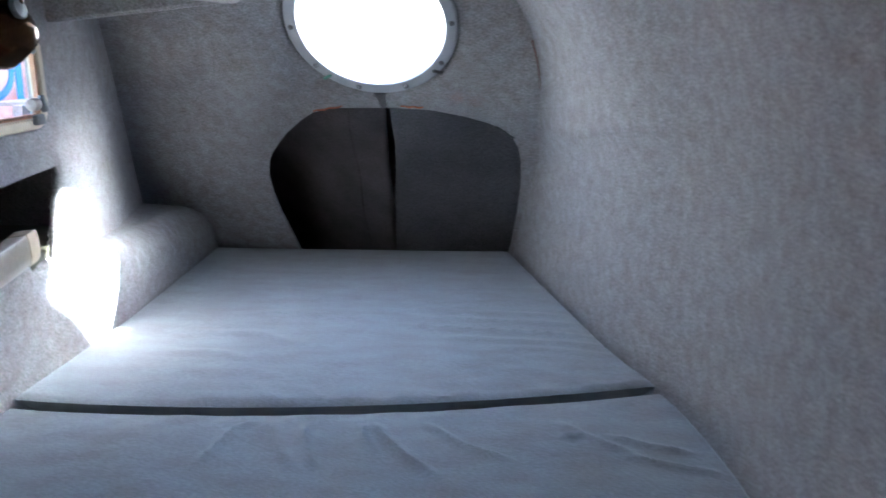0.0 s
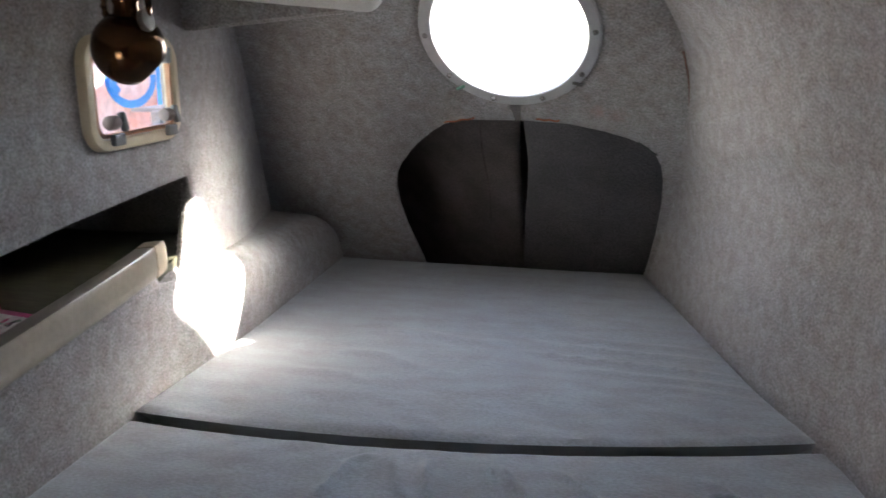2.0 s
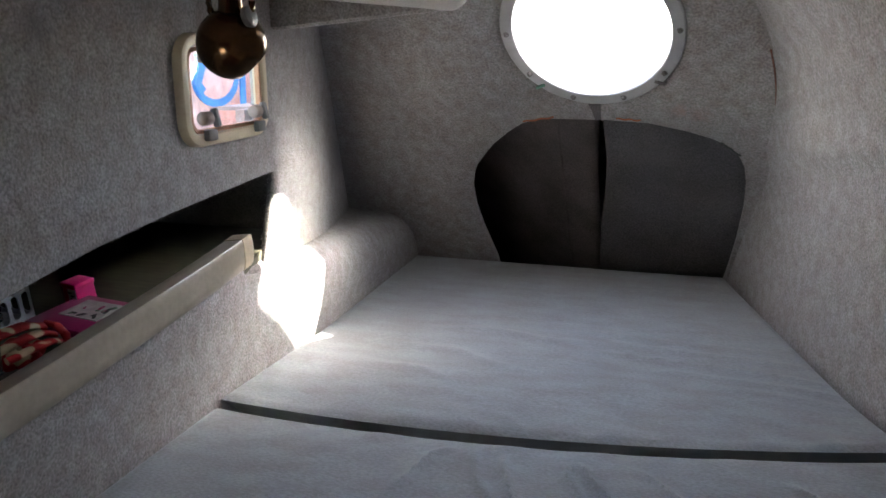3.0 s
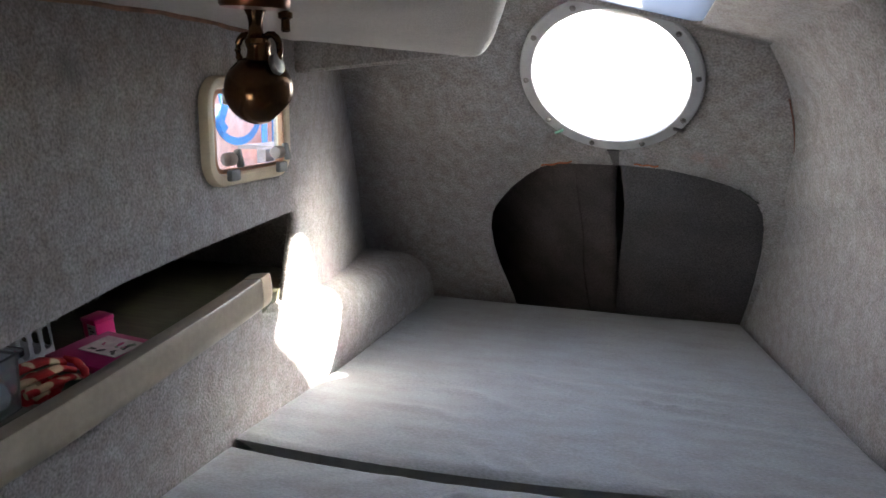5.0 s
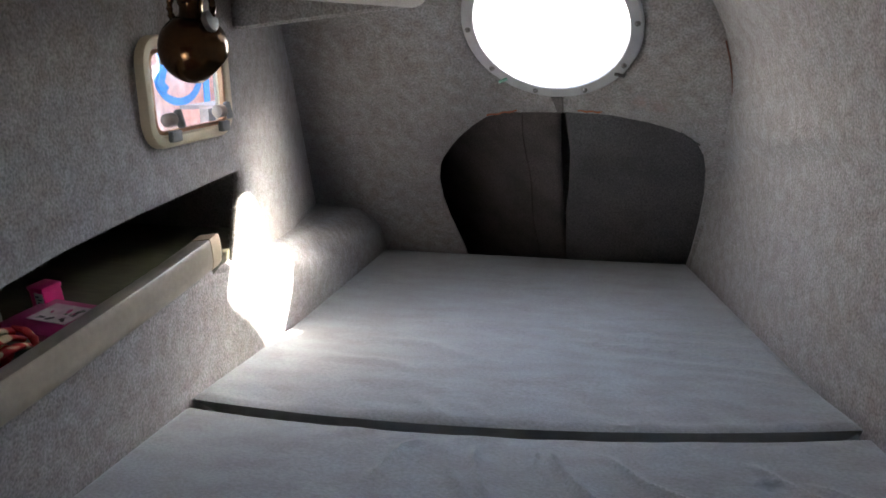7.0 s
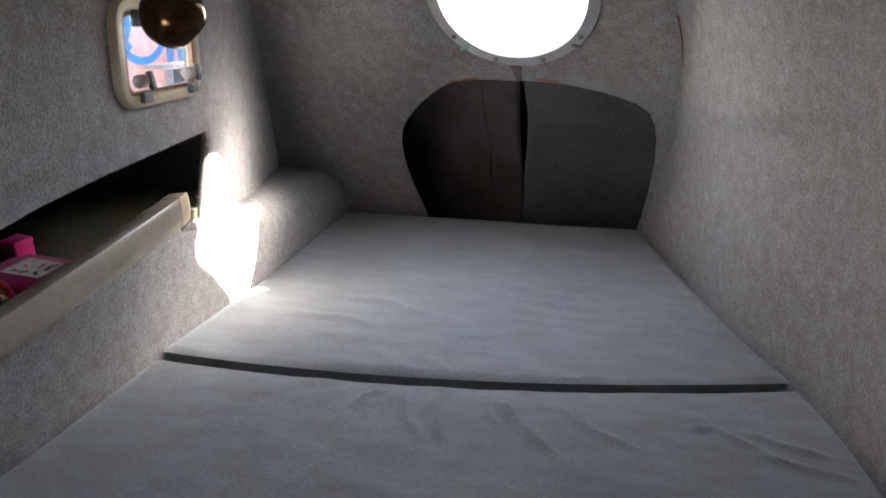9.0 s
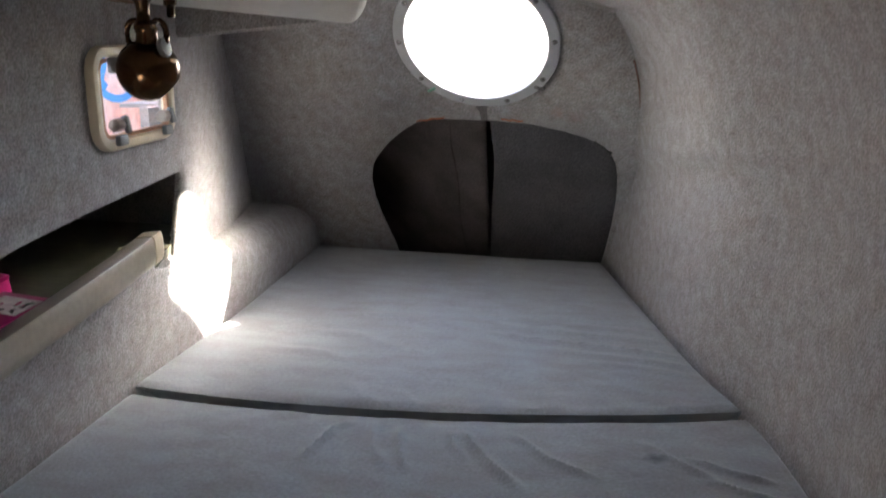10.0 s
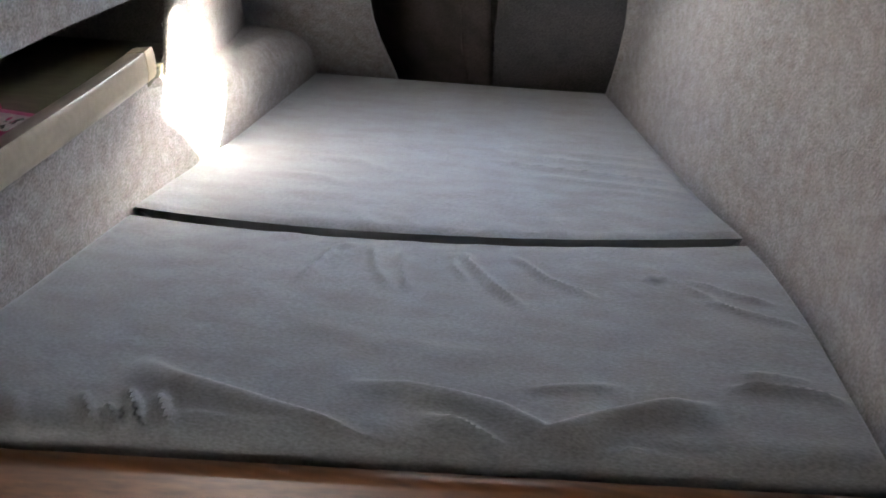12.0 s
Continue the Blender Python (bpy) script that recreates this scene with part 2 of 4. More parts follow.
# ---------------------------------------------------------------- the cabin's shell
AFT_Y, AFT_LEAN = 2.93, 0.75                        # the aft bulkhead leans in towards its top
AFT_S = math.hypot(1, AFT_LEAN)


def aft(x, z, off=0.0):
    """A place on the aft bulkhead; off: metres behind it."""
    return Vector((x, AFT_Y - AFT_LEAN * z + off / AFT_S, z + off * AFT_LEAN / AFT_S))


bed_left = smooth_table([(-1, -0.56), (1.25, -0.600), (1.66, -0.636), (2.15, -0.655), (2.9, -0.738), (3.3, -0.79)])
bed_right = smooth_table([(-1, 0.90), (0.9, 0.775), (1.2, 0.750), (1.6, 0.688), (1.84, 0.626), (2.04, 0.532), (2.48, 0.389), (2.92, 0.248), (3.3, 0.13)])
hull_left = smooth_table([(-1, -0.56), (1.2, -0.575), (1.6, -0.600), (1.82, -0.626), (2.02, -0.662), (2.41, -0.769), (2.55, -0.821), (2.8, -0.917), (3.3, -1.1)])


def left_wall(y, z):
    k = min(1, max(0, z / 0.24)) if y < 1.9 else 1.0
    return Vector((bed_left(y) * (1 - k) + hull_left(y) * k, y, z))


# left hull side with the shelf's opening and the portlight's cut-out
SHELF_HOLE = [(0.35, 0.09), (1.13, 0.184), (1.70, 0.250), (1.772, 0.256), (1.80, 0.213), (1.86, 0.206), (1.893, 0.212), (1.905, 0.24), (1.925, 0.29), (1.95, 0.345), (1.968, 0.385), (1.966, 0.402),
              (1.945, 0.406), (1.85, 0.404), (1.70, 0.398), (1.55, 0.390), (1.36, 0.372), (1.24, 0.353), (1.13, 0.334), (0.9, 0.30), (0.35, 0.19)]
PORT_Y, PORT_Z, PORT_W, PORT_H = 1.752, 0.590, 0.312, 0.196
port_hole = [(PORT_Y + a, PORT_Z + b) for a, b in rounded_rect(PORT_W - 0.016, PORT_H - 0.016, 0.034, 5)]
wall = sheet([(-0.9, -0.6), (4.0, -0.6), (4.0, 1.5), (-0.9, 1.5)], [SHELF_HOLE, port_hole], left_wall,
             cuts_u=[0.4 + 0.1 * k for k in range(28)], cuts_v=(0.0, 0.08, 0.16, 0.24, 0.45))
wall_left = thicken(structure("wall_left", facing(wall, (1, 0, 0)), LINER, "grey carpet-lined hull side with a long shelf opening"), 0.014)

# rounded ledge of the hull behind the end of the shelf
def bolster(u, v):
    y = 1.80 + u * 1.22
    xm, xw = bed_left(y) - 0.002, hull_left(y) - 0.02
    top = lerp_table([(1.66, 0.232), (1.85, 0.225), (2.2, 0.195), (2.8, 0.155), (3.1, 0.15)], y)
    wide = max(0.012, xm - xw)
    bulge = 0.014 * max(0, min(1, (y - 1.80) / 0.15))
    r = min(0.085, wide * 0.9, top * 0.6)
    if v < 0.3:
        return Vector((xm + bulge * math.sin(min(1, v / 0.3) * math.pi / 2) ** 2, y, -0.12 + (top - r + 0.12) * v / 0.3))
    if v < 0.8:
        a = (v - 0.3) / 0.5 * math.pi / 2
        return Vector((xm + bulge - r * (1 - math.cos(a)), y, top - r + r * math.sin(a)))
    return Vector((xm + bulge - r - (wide + bulge - r) * (v - 0.8) / 0.2, y, top + 0.012 * (v - 0.8) / 0.2))


ledge = structure("wall_ledge", facing(grid(40, 26, bolster), (1, 0, 1)), LINER, "rounded grey carpet-lined ledge along the hull")

# right side: an upright liner with a soft knuckle, which curls in towards the deckhead
RIGHT_PROFILE = [(-0.6, -0.03), (-0.1, -0.004), (0.0, 0.0), (0.2, 0.004), (0.33, 0.012), (0.37, 0.013), (0.46, 0.0), (0.55, -0.022), (0.64, -0.057),
                 (0.705, -0.100), (0.758, -0.148), (0.80, -0.19)]


def ridge_z(y):
    return 0.758 + 0.155 * (2.36 - y)


def right_wall(u, v):
    y = -0.9 + u * 4.0
    z0 = -0.6 + v * 1.372
    z = z0 * ridge_z(y) / 0.758 if z0 > 0 else z0
    dx = sum(lerp_table(RIGHT_PROFILE, z0 + d) for d in (-0.03, -0.015, 0, 0.015, 0.03)) / 5
    lobe = 1 / (1 + math.exp(-(y - 1.86) / 0.07))
    low = 0.40 + 0.10 * (2.4 - y)
    step = 1 / (1 + math.exp(-(z - low) / 0.012))
    dx -= 0.024 * lobe * step * math.exp(-max(0, z - low) / 0.16)
    dx += 0.010 * math.exp(-((y - 2.08) / 0.22) ** 2) * math.exp(-((z - low) / 0.018) ** 2)
    dx += 0.003 * noise.noise((y * 2.3, z * 3.1, 7.0)) * min(1, max(0, z) / 0.1)
    return Vector((bed_right(y) + dx, y, z))


wall_right = thicken(structure("wall_right", facing(grid(150, 110, right_wall), (-1, 0, 0)), LINER,
                               "grey carpet-lined side that curls in overhead"), 0.035)

# aft bulkhead with the round window and the locker's opening
WIN_X, WIN_Z, WIN_R = -0.0655, 0.692, 0.183
win_hole = [(WIN_X + (WIN_R + 0.012) * math.cos(2 * math.pi * k / 48), WIN_Z + (WIN_R + 0.012) / AFT_S * math.sin(2 * math.pi * k / 48)) for k in range(48)]
LOCKER_HOLE = [(-0.458, -0.10), (-0.461, 0.0), (-0.478, 0.12), (-0.481, 0.19), (-0.474, 0.255), (-0.458, 0.30), (-0.435, 0.337), (-0.40, 0.374), (-0.37, 0.402),
               (-0.32, 0.438), (-0.277, 0.462), (-0.24, 0.471), (-0.207, 0.475), (-0.06, 0.474), (0.05, 0.466), (0.143, 0.446), (0.20, 0.428),
               (0.235, 0.411), (0.262, 0.388), (0.278, 0.355), (0.283, 0.31), (0.278, 0.22), (0.262, 0.12), (0.243, 0.03), (0.23, -0.10)]
bulk = sheet([(-1.0, -0.3), (0.75, -0.3), (0.75, 0.80), (0.264, 0.80), (-0.80, 1.06), (-0.80, 0.70), (-0.90, 0.50), (-1.0, 0.30)], [win_hole, LOCKER_HOLE], lambda x, z: aft(x, z))
wall_aft = thicken(structure("wall_aft", facing(bulk, (0, -1, 0)), LINER, "sloping grey carpet-lined bulkhead with a locker opening"), 0.022)

# unseen slab added outside the window; its edge shapes the sun patch inside
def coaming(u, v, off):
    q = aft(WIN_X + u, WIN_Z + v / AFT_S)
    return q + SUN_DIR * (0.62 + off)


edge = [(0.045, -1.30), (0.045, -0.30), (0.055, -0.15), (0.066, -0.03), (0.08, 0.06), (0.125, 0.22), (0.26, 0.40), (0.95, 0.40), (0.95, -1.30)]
structure("wall_coaming", loops_skin([[coaming(u, v, o) for u, v in edge] for o in (0.0, 0.04)], False, True), PAINT_WHITE, "unseen white slab added outside to cut the sun patch's edge", False)

# the locker behind it
structure("wall_locker_back", box((2.0, 0.03, 0.75), (-0.25, 3.60, 0.13)), LINER, "dark fabric-lined back of the locker", False)
structure("floor_locker", box((2.0, 0.86, 0.02), (-0.25, 3.225, -0.13)), LINER, "dark floor of the locker", False)
structure("wall_locker_top", box((2.0, 1.08, 0.012), (-0.25, 3.135, 0.492)), LINER, "dark top of the locker", False)


for x in (-1.1, 0.62):
    structure("wall_locker_side", box((0.03, 1.24, 0.75), (x, 3.12, 0.12)), LINER, "dark side of the locker", False)


def aft_panel(points, near, far):
    """A slab parallel to the bulkhead."""
    return loops_skin([[aft(x, z, d) for x, z in points] for d in (near, far)], False, True)


# grey fabric set darker than the liner: the locker's shade is in its colour
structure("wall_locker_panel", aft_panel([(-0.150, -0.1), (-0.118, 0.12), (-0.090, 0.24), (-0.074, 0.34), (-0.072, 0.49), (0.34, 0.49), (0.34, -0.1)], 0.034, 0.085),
          material("shaded_panel_fabric", (0.118, 0.115, 0.115), 0.95, spread=0.2, fine=0.45, scale=8, fine_scale=260, bump=0.6, bump_dist=0.003, spec=0.1),
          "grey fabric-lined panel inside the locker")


def locker_roll(u, v, proud=0.0):
    """The lining left of the panel swells forward out of the depth."""
    z0 = -0.13 - 0.25 * (1 - u)
    z = z0 + (0.48 - z0) * v
    xr = -0.166 + 0.084 * v
    return aft(-0.66 + (xr + 0.66) * u + 0.006 * math.sin(5 * v + 1) * u, z, 0.078 + 0.24 * (1 - u) ** 1.5 - proud)


# brown of its own, darkened further to hold the locker's shade
ROLL = material("shaded_brown_fabric", (0.108, 0.095, 0.090), 0.95, spread=0.3, fine=0.4, scale=9, fine_scale=280, bump=0.5, bump_dist=0.003, spec=0.1)
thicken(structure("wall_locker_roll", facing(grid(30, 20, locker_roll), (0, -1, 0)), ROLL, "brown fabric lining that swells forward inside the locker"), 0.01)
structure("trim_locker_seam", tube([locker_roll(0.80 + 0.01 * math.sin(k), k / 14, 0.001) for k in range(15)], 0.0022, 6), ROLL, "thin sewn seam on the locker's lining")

# deckhead with the skylight's opening
RIDGE = Vector((0.264, 2.361, 0.758))
DECK_U = Vector((-0.374, -0.067, 0.090)) / 0.374      # per metre to the left
DECK_V = Vector((0.084, -0.36, 0.057)) / 0.36         # per metre forward
SKY_U0, SKY_U1, SKY_V0, SKY_V1 = 0.125, 0.50, 0.032, 0.66


def deck(u, v, up=0.0):
    return RIDGE + DECK_U * u + DECK_V * v + Vector((0, 0, up))


deckhead = sheet([(-0.9, -0.03), (1.5, -0.03), (1.5, 3.3), (-0.9, 3.3)],
                 [[((SKY_U0 + SKY_U1) / 2 + a, (SKY_V0 + SKY_V1) / 2 + b) for a, b in rounded_rect(SKY_U1 - SKY_U0, SKY_V1 - SKY_V0, 0.03)]],
                 lambda u, v: deck(u, v))
ceiling = thicken(structure("ceiling", facing(deckhead, (0, 0, -1)), LINER, "grey fabric-lined deckhead with a skylight opening"), 0.03)


# lowered headliner on the hull side
def liner_edge(y):
    return lerp_table([(-0.9, 0.62), (0.4, 0.40), (1.2, 0.11), (1.6, -0.03), (2.095, -0.252)], y)


def liner_rear(x):
    return 2.095 + 0.2 * (x + 0.252)


def liner_z(x, y):
    k = (x + 0.64) / 0.39
    rear = 0.767 - 0.041 * min(1.3, max(0, k))
    t = max(0, min(1, (liner_rear(x) - y) / 0.55))
    t = t * t * (3 - 2 * t)
    return rear * (1 - t) + (0.784 + 0.01 * min(1.5, max(0, k))) * t


def headliner(u, v):
    """u from the hull to the free edge, round it and up; v from the rear forward."""
    y_edge = 2.095 - v * 2.8
    flat = min(u / 0.7, 1.0)
    xe = liner_edge(y_edge)
    x = -0.95 + (xe - 0.035 + 0.95) * flat
    y = y_edge + 0.2 * (x - xe)
    z = liner_z(x, y)
    if u > 0.7:
        k = (u - 0.7) / 0.3
        if k < 0.6:
            a = k / 0.6 * math.pi / 2
            x, z = x + 0.035 * math.sin(a), z + 0.035 * (1 - math.cos(a))
        else:
            x, z = x + 0.035 + 0.05 * (k - 0.6), z + 0.035 + 0.5 * (k - 0.6) / 0.4
    return Vector((x, y, z))


structure("ceiling_headliner", facing(grid(40, 60, headliner), (0, 0, -1)), HEADLINER, "lowered cream fabric headliner over the berth")


# beam under its rear edge: deep at the hull, fading out at the free corner
def beam_section(x):
    k = max(0, min(1, (x + 0.64) / 0.37))
    low = 0.700 + 0.034 * k
    y = liner_rear(x)
    z = liner_z(x, y - 0.01)
    return [(x, y - 0.012, z + 0.02), (x, y - 0.012, low + 0.006), (x, y - 0.004, low), (x, y + 0.03, low + 0.002), (x, y + 0.045, low + 0.03), (x, y + 0.05, 1.2), (x, y + 0.03, 1.2)]


xs = [-0.97 + 0.66 * k / 24 for k in range(25)]
structure("ceiling_beam", loops_skin([beam_section(x) for x in xs], False, True), LINER, "grey carpet-lined beam at the headliner's rear edge")

# the rest of the cabin, forward of the berth
structure("floor", box((2.6, 2.2, 0.04), (0.1, -0.0, -0.62)), TEAK, "dark wooden cabin sole", False)
# unseen closing bulkhead; the doorway is added to let some daylight in
fore = sheet([(-0.9, -0.7), (1.3, -0.7), (1.3, 1.7), (-0.9, 1.7)], [[(-0.35, -0.45), (0.05, -0.45), (0.05, 0.0), (-0.35, 0.0)]], lambda x, z: Vector((x, -0.77, z)))
thicken(structure("wall_forward", facing(fore, (0, 1, 0)), TEAK, "unseen varnished forward bulkhead with an opening added for light", False), 0.03)


trim_pts = [(hull_left(1.15 + 0.05 * k) + 0.006, 1.15 + 0.05 * k, liner_z(-0.6, 1.15 + 0.05 * k) - 0.003 + 0.0015 * math.sin(k * 2.1)) for k in range(14)]
structure("trim_headliner", tube(trim_pts, 0.004, 8), material("copper_brown_trim", (0.30, 0.15, 0.09), 0.6, spread=0.5, fine=0.2, scale=25, fine_scale=200),
          "thin copper-brown trim under the headliner")


# ---------------------------------------------------------------- cushions
def seam_y(x):
    u = (x + 0.61) / 1.207
    return 1.671 + 0.19 * u - 0.062 * 4 * u * (1 - u)


def front_y(x):
    return 0.955 + 0.188 * (x + 0.58)


def fold(x, y, x0, y0, x1, y1, width, height):
    """A soft ridge along a line, fading at its ends."""
    ax, ay = x1 - x0, y1 - y0
    ll = ax * ax + ay * ay
    t = ((x - x0) * ax + (y - y0) * ay) / ll
    d = ((x - x0) * ay - (y - y0) * ax) / math.sqrt(ll)
    d += 0.012 * math.sin(9 * t + x0 * 20)
    fade = max(0.0, 1 - (2 * t - 1) ** 2) if 0 < t < 1 else 0.0
    return height * fade * math.exp(-(d / width) ** 2)


def fold_path(x, y, pts, near, far, height):
    """A crease along a bent line: steep on the near side, soft on the far side, fading at its ends."""
    best, side, along = 9.0, 1.0, 0.0
    n = len(pts) - 1
    for k in range(n):
        (x0, y0), (x1, y1) = pts[k], pts[k + 1]
        ax, ay = x1 - x0, y1 - y0
        t = max(0.0, min(1.0, ((x - x0) * ax + (y - y0) * ay) / (ax * ax + ay * ay)))
        ex, ey = x - x0 - ax * t, y - y0 - ay * t
        d = math.hypot(ex, ey)
        if d < best:
            best, side, along = d, ey, (k + t) / n
    if best > 0.12:
        return 0.0
    w = far if side > 0 else near
    return height * math.exp(-(best / w) ** 2) * min(1.0, 5.0 * along, 5.0 * (1 - along) + 0.05)


FRONT_FOLDS = [
    ([(-0.285, 1.175), (-0.18, 1.128), (-0.065, 1.112), (0.085, 1.083), (0.195, 1.082), (0.26, 1.085)], 0.055, 0.020, 0.012),
    ([(0.02, 1.195), (0.11, 1.200), (0.175, 1.198), (0.25, 1.190), (0.30, 1.168), (0.33, 1.150)], 0.045, 0.018, 0.010),
    ([(0.300, 1.120), (0.338, 1.172), (0.392, 1.212), (0.455, 1.250), (0.53, 1.275)], 0.050, 0.018, 0.011),
    ([(0.14, 1.150), (0.203, 1.143), (0.262, 1.122), (0.295, 1.098), (0.320, 1.080)], 0.026, 0.014, 0.009),
    ([(0.300, 1.105), (0.338, 1.112), (0.366, 1.126), (0.420, 1.152), (0.490, 1.158), (0.55, 1.175)], 0.030, 0.013, 0.010),
    ([(0.368, 1.135), (0.378, 1.110), (0.388, 1.090)], 0.010, 0.012, 0.009),
    ([(0.44, 1.145), (0.52, 1.155), (0.61, 1.176), (0.70, 1.198)], 0.028, 0.014, 0.007),
    ([(0.54, 1.325), (0.59, 1.338), (0.64, 1.338), (0.70, 1.330)], 0.026, 0.010, 0.007),
    ([(0.56, 1.375), (0.61, 1.378), (0.66, 1.372)], 0.014, 0.009, 0.003),
    ([(0.27, 1.245), (0.33, 1.270), (0.40, 1.290)], 0.020, 0.012, 0.003),
    ([(-0.17, 1.065), (-0.06, 1.070), (0.03, 1.076)], 0.030, 0.014, 0.006),
    ([(-0.310, 1.080), (-0.270, 1.040), (-0.237, 1.005)], 0.013, 0.010, 0.008),
    ([(-0.260, 1.065), (-0.230, 1.035), (-0.207, 1.013)], 0.011, 0.009, 0.008),
    ([(-0.250, 1.105), (-0.210, 1.055), (-0.178, 1.017)], 0.014, 0.010, 0.008),
    ([(-0.205, 1.100), (-0.165, 1.055), (-0.133, 1.025)], 0.013, 0.010, 0.008),
    ([(-0.40, 1.060), (-0.365, 1.020), (-0.34, 0.992)], 0.013, 0.010, 0.005),
    ([(-0.035, 1.655), (-0.02, 1.590), (0.012, 1.520), (0.030, 1.480)], 0.014, 0.012, 0.006),
    ([(0.085, 1.660), (0.110, 1.610), (0.165, 1.540), (0.235, 1.470)], 0.014, 0.014, 0.007),
    ([(0.065, 1.655), (0.08, 1.60), (0.12, 1.545)], 0.010, 0.010, 0.004),
    ([(-0.12, 1.645), (-0.15, 1.604), (-0.165, 1.454)], 0.012, 0.012, 0.004),
    ([(-0.09, 1.65), (-0.05, 1.55), (0.001, 1.479)], 0.012, 0.012, 0.004),
    ([(0.17, 1.675), (0.25, 1.590), (0.35, 1.535)], 0.012, 0.012, 0.005),
    ([(0.50, 1.585), (0.608, 1.55), (0.66, 1.54)], 0.012, 0.010, 0.004),
    ([(0.48, 1.655), (0.56, 1.62), (0.63, 1.60)], 0.012, 0.010, 0.004),
    ([(0.40, 1.70), (0.46, 1.64), (0.55, 1.57)], 0.012, 0.010, 0.004),
    ([(-0.15, 1.345), (0.05, 1.315), (0.25, 1.325)], 0.05, 0.03, 0.002),
]


def cushion(name, y_near, y_far, relief, mat, label, nu=110, nv=90, r=0.022, depth=0.105, drop=0.0, inset=0.004, front_r=0.012, undercut=0.0, gap=0.02, side_r=0.006):
    bm = bmesh.new()

    def top(u, v):
        yv = 1.6
        for _ in range(6):                          # the sides follow the hull
            x = bed_left(yv) + inset + (bed_right(yv) - bed_left(yv) - inset - gap) * u
            yv = y_near(x) + (y_far(x) - y_near(x)) * v
        return x, yv
    rows = []
    for i in range(nu + 1):
        col = []
        for j in range(nv + 1):
            u, v = i / nu, j / nv
            x, y = top(u, v)
            wide, long = 1.1, max(0.2, y_far(x) - y_near(x))
            d = min(u * wide, (1 - u) * wide, v * long, (1 - v) * long)
            round_off = max(q - math.sqrt(max(0, q * q - max(0, q - e) ** 2)) for q, e in
                            ((side_r, u * wide), (r * 0.5, (1 - u) * wide), (front_r, v * long), (r, (1 - v) * long)))
            col.append(bm.verts.new((x, y, -round_off - drop + relief(x, y, d))))
        rows.append(col)
    for i in range(nu):
        for j in range(nv):
            bm.faces.new((rows[i][j], rows[i + 1][j], rows[i + 1][j + 1], rows[i][j + 1]))
    ring = [rows[i][0] for i in range(nu + 1)] + [rows[nu][j] for j in range(1, nv + 1)] + \
           [rows[i][nv] for i in range(nu - 1, -1, -1)] + [rows[0][j] for j in range(nv - 1, 0, -1)]
    low = [bm.verts.new((v.co.x, v.co.y + (undercut if k <= nu else 0), -depth)) for k, v in enumerate(ring)]
    for k in range(len(ring)):
        bm.faces.new((ring[k], low[k], low[(k + 1) % len(ring)], ring[(k + 1) % len(ring)]))
    bm.faces.new(low)
    bmesh.ops.recalc_face_normals(bm, faces=bm.faces[:])
    ob = thing(name, label, "cushion", (0, 1.5, -0.105))
    under(ob, part("cover", bm, mat))
    return ob


AFT_FOLDS = [([(0.02, 2.25), (0.2, 2.235), (0.36, 2.225), (0.48, 2.20)], 0.007), ([(0.0, 2.18), (0.15, 2.165), (0.34, 2.15), (0.50, 2.12)], 0.009),
             ([(0.10, 2.11), (0.28, 2.095), (0.42, 2.085), (0.54, 2.06)], 0.006), ([(-0.08, 2.31), (0.10, 2.30), (0.32, 2.29), (0.44, 2.27)], 0.005),
             ([(0.25, 2.05), (0.40, 2.04), (0.55, 2.01)], 0.004), ([(-0.10, 1.80), (-0.04, 1.75), (0.02, 1.70)], 0.006), ([(0.12, 1.80), (0.10, 1.75), (0.06, 1.70)], 0.006),
             ([(-0.22, 1.82), (-0.14, 1.75), (-0.08, 1.70)], 0.005), ([(0.22, 1.79), (0.17, 1.76), (0.12, 1.72)], 0.005)]


def aft_relief(x, y, d):
    z = 0.0035 * noise.noise((x * 2.2, y * 5, 1.0)) + 0.0012 * noise.noise((x * 4, y * 24, 3.0))
    near = max(0, 1 - abs(y - seam_y(x) - 0.06) / 0.14)
    z += 0.0050 * near * noise.noise((x * 17 + y * 8, y * 9, 5.0))
    for pts, h in AFT_FOLDS:
        z += fold_path(x, y, pts, 0.012, 0.007, h * 0.8)
    z += fold(x, y, -0.45, 2.12, -0.10, 2.02, 0.010, 0.006) + fold(x, y, -0.40, 2.25, 0.0, 2.22, 0.012, 0.005) + fold(x, y, -0.5, 1.98, -0.2, 1.92, 0.012, 0.005)
    return z * min(1, d / 0.02)


def front_relief(x, y, d):
    z = 0.004 * noise.noise((x * 2.2, y * 4, 11.0)) + 0.0012 * noise.noise((x * 6, y * 14, 13.0))
    n = max(0, 1 - (seam_y(x) - y) / 0.17)
    z += 0.004 * n * noise.noise((x * 15 - y * 13, y * 6, 15.0))
    for pts, near, far, height in FRONT_FOLDS:
        z += fold_path(x, y, pts, near * 0.60, far * 0.66, height * 1.8)
    z -= 0.003 * math.exp(-((seam_y(x) - y) / 0.03) ** 2)
    f = y - front_y(x)
    k = math.exp(-(f / 0.13) ** 2)
    z += 0.005 * k * noise.noise((x * 5.5, f * 11, 17.0)) + 0.003 * k * noise.noise((x * 14, f * 7, 19.0))
    return z * min(1, d / 0.015)


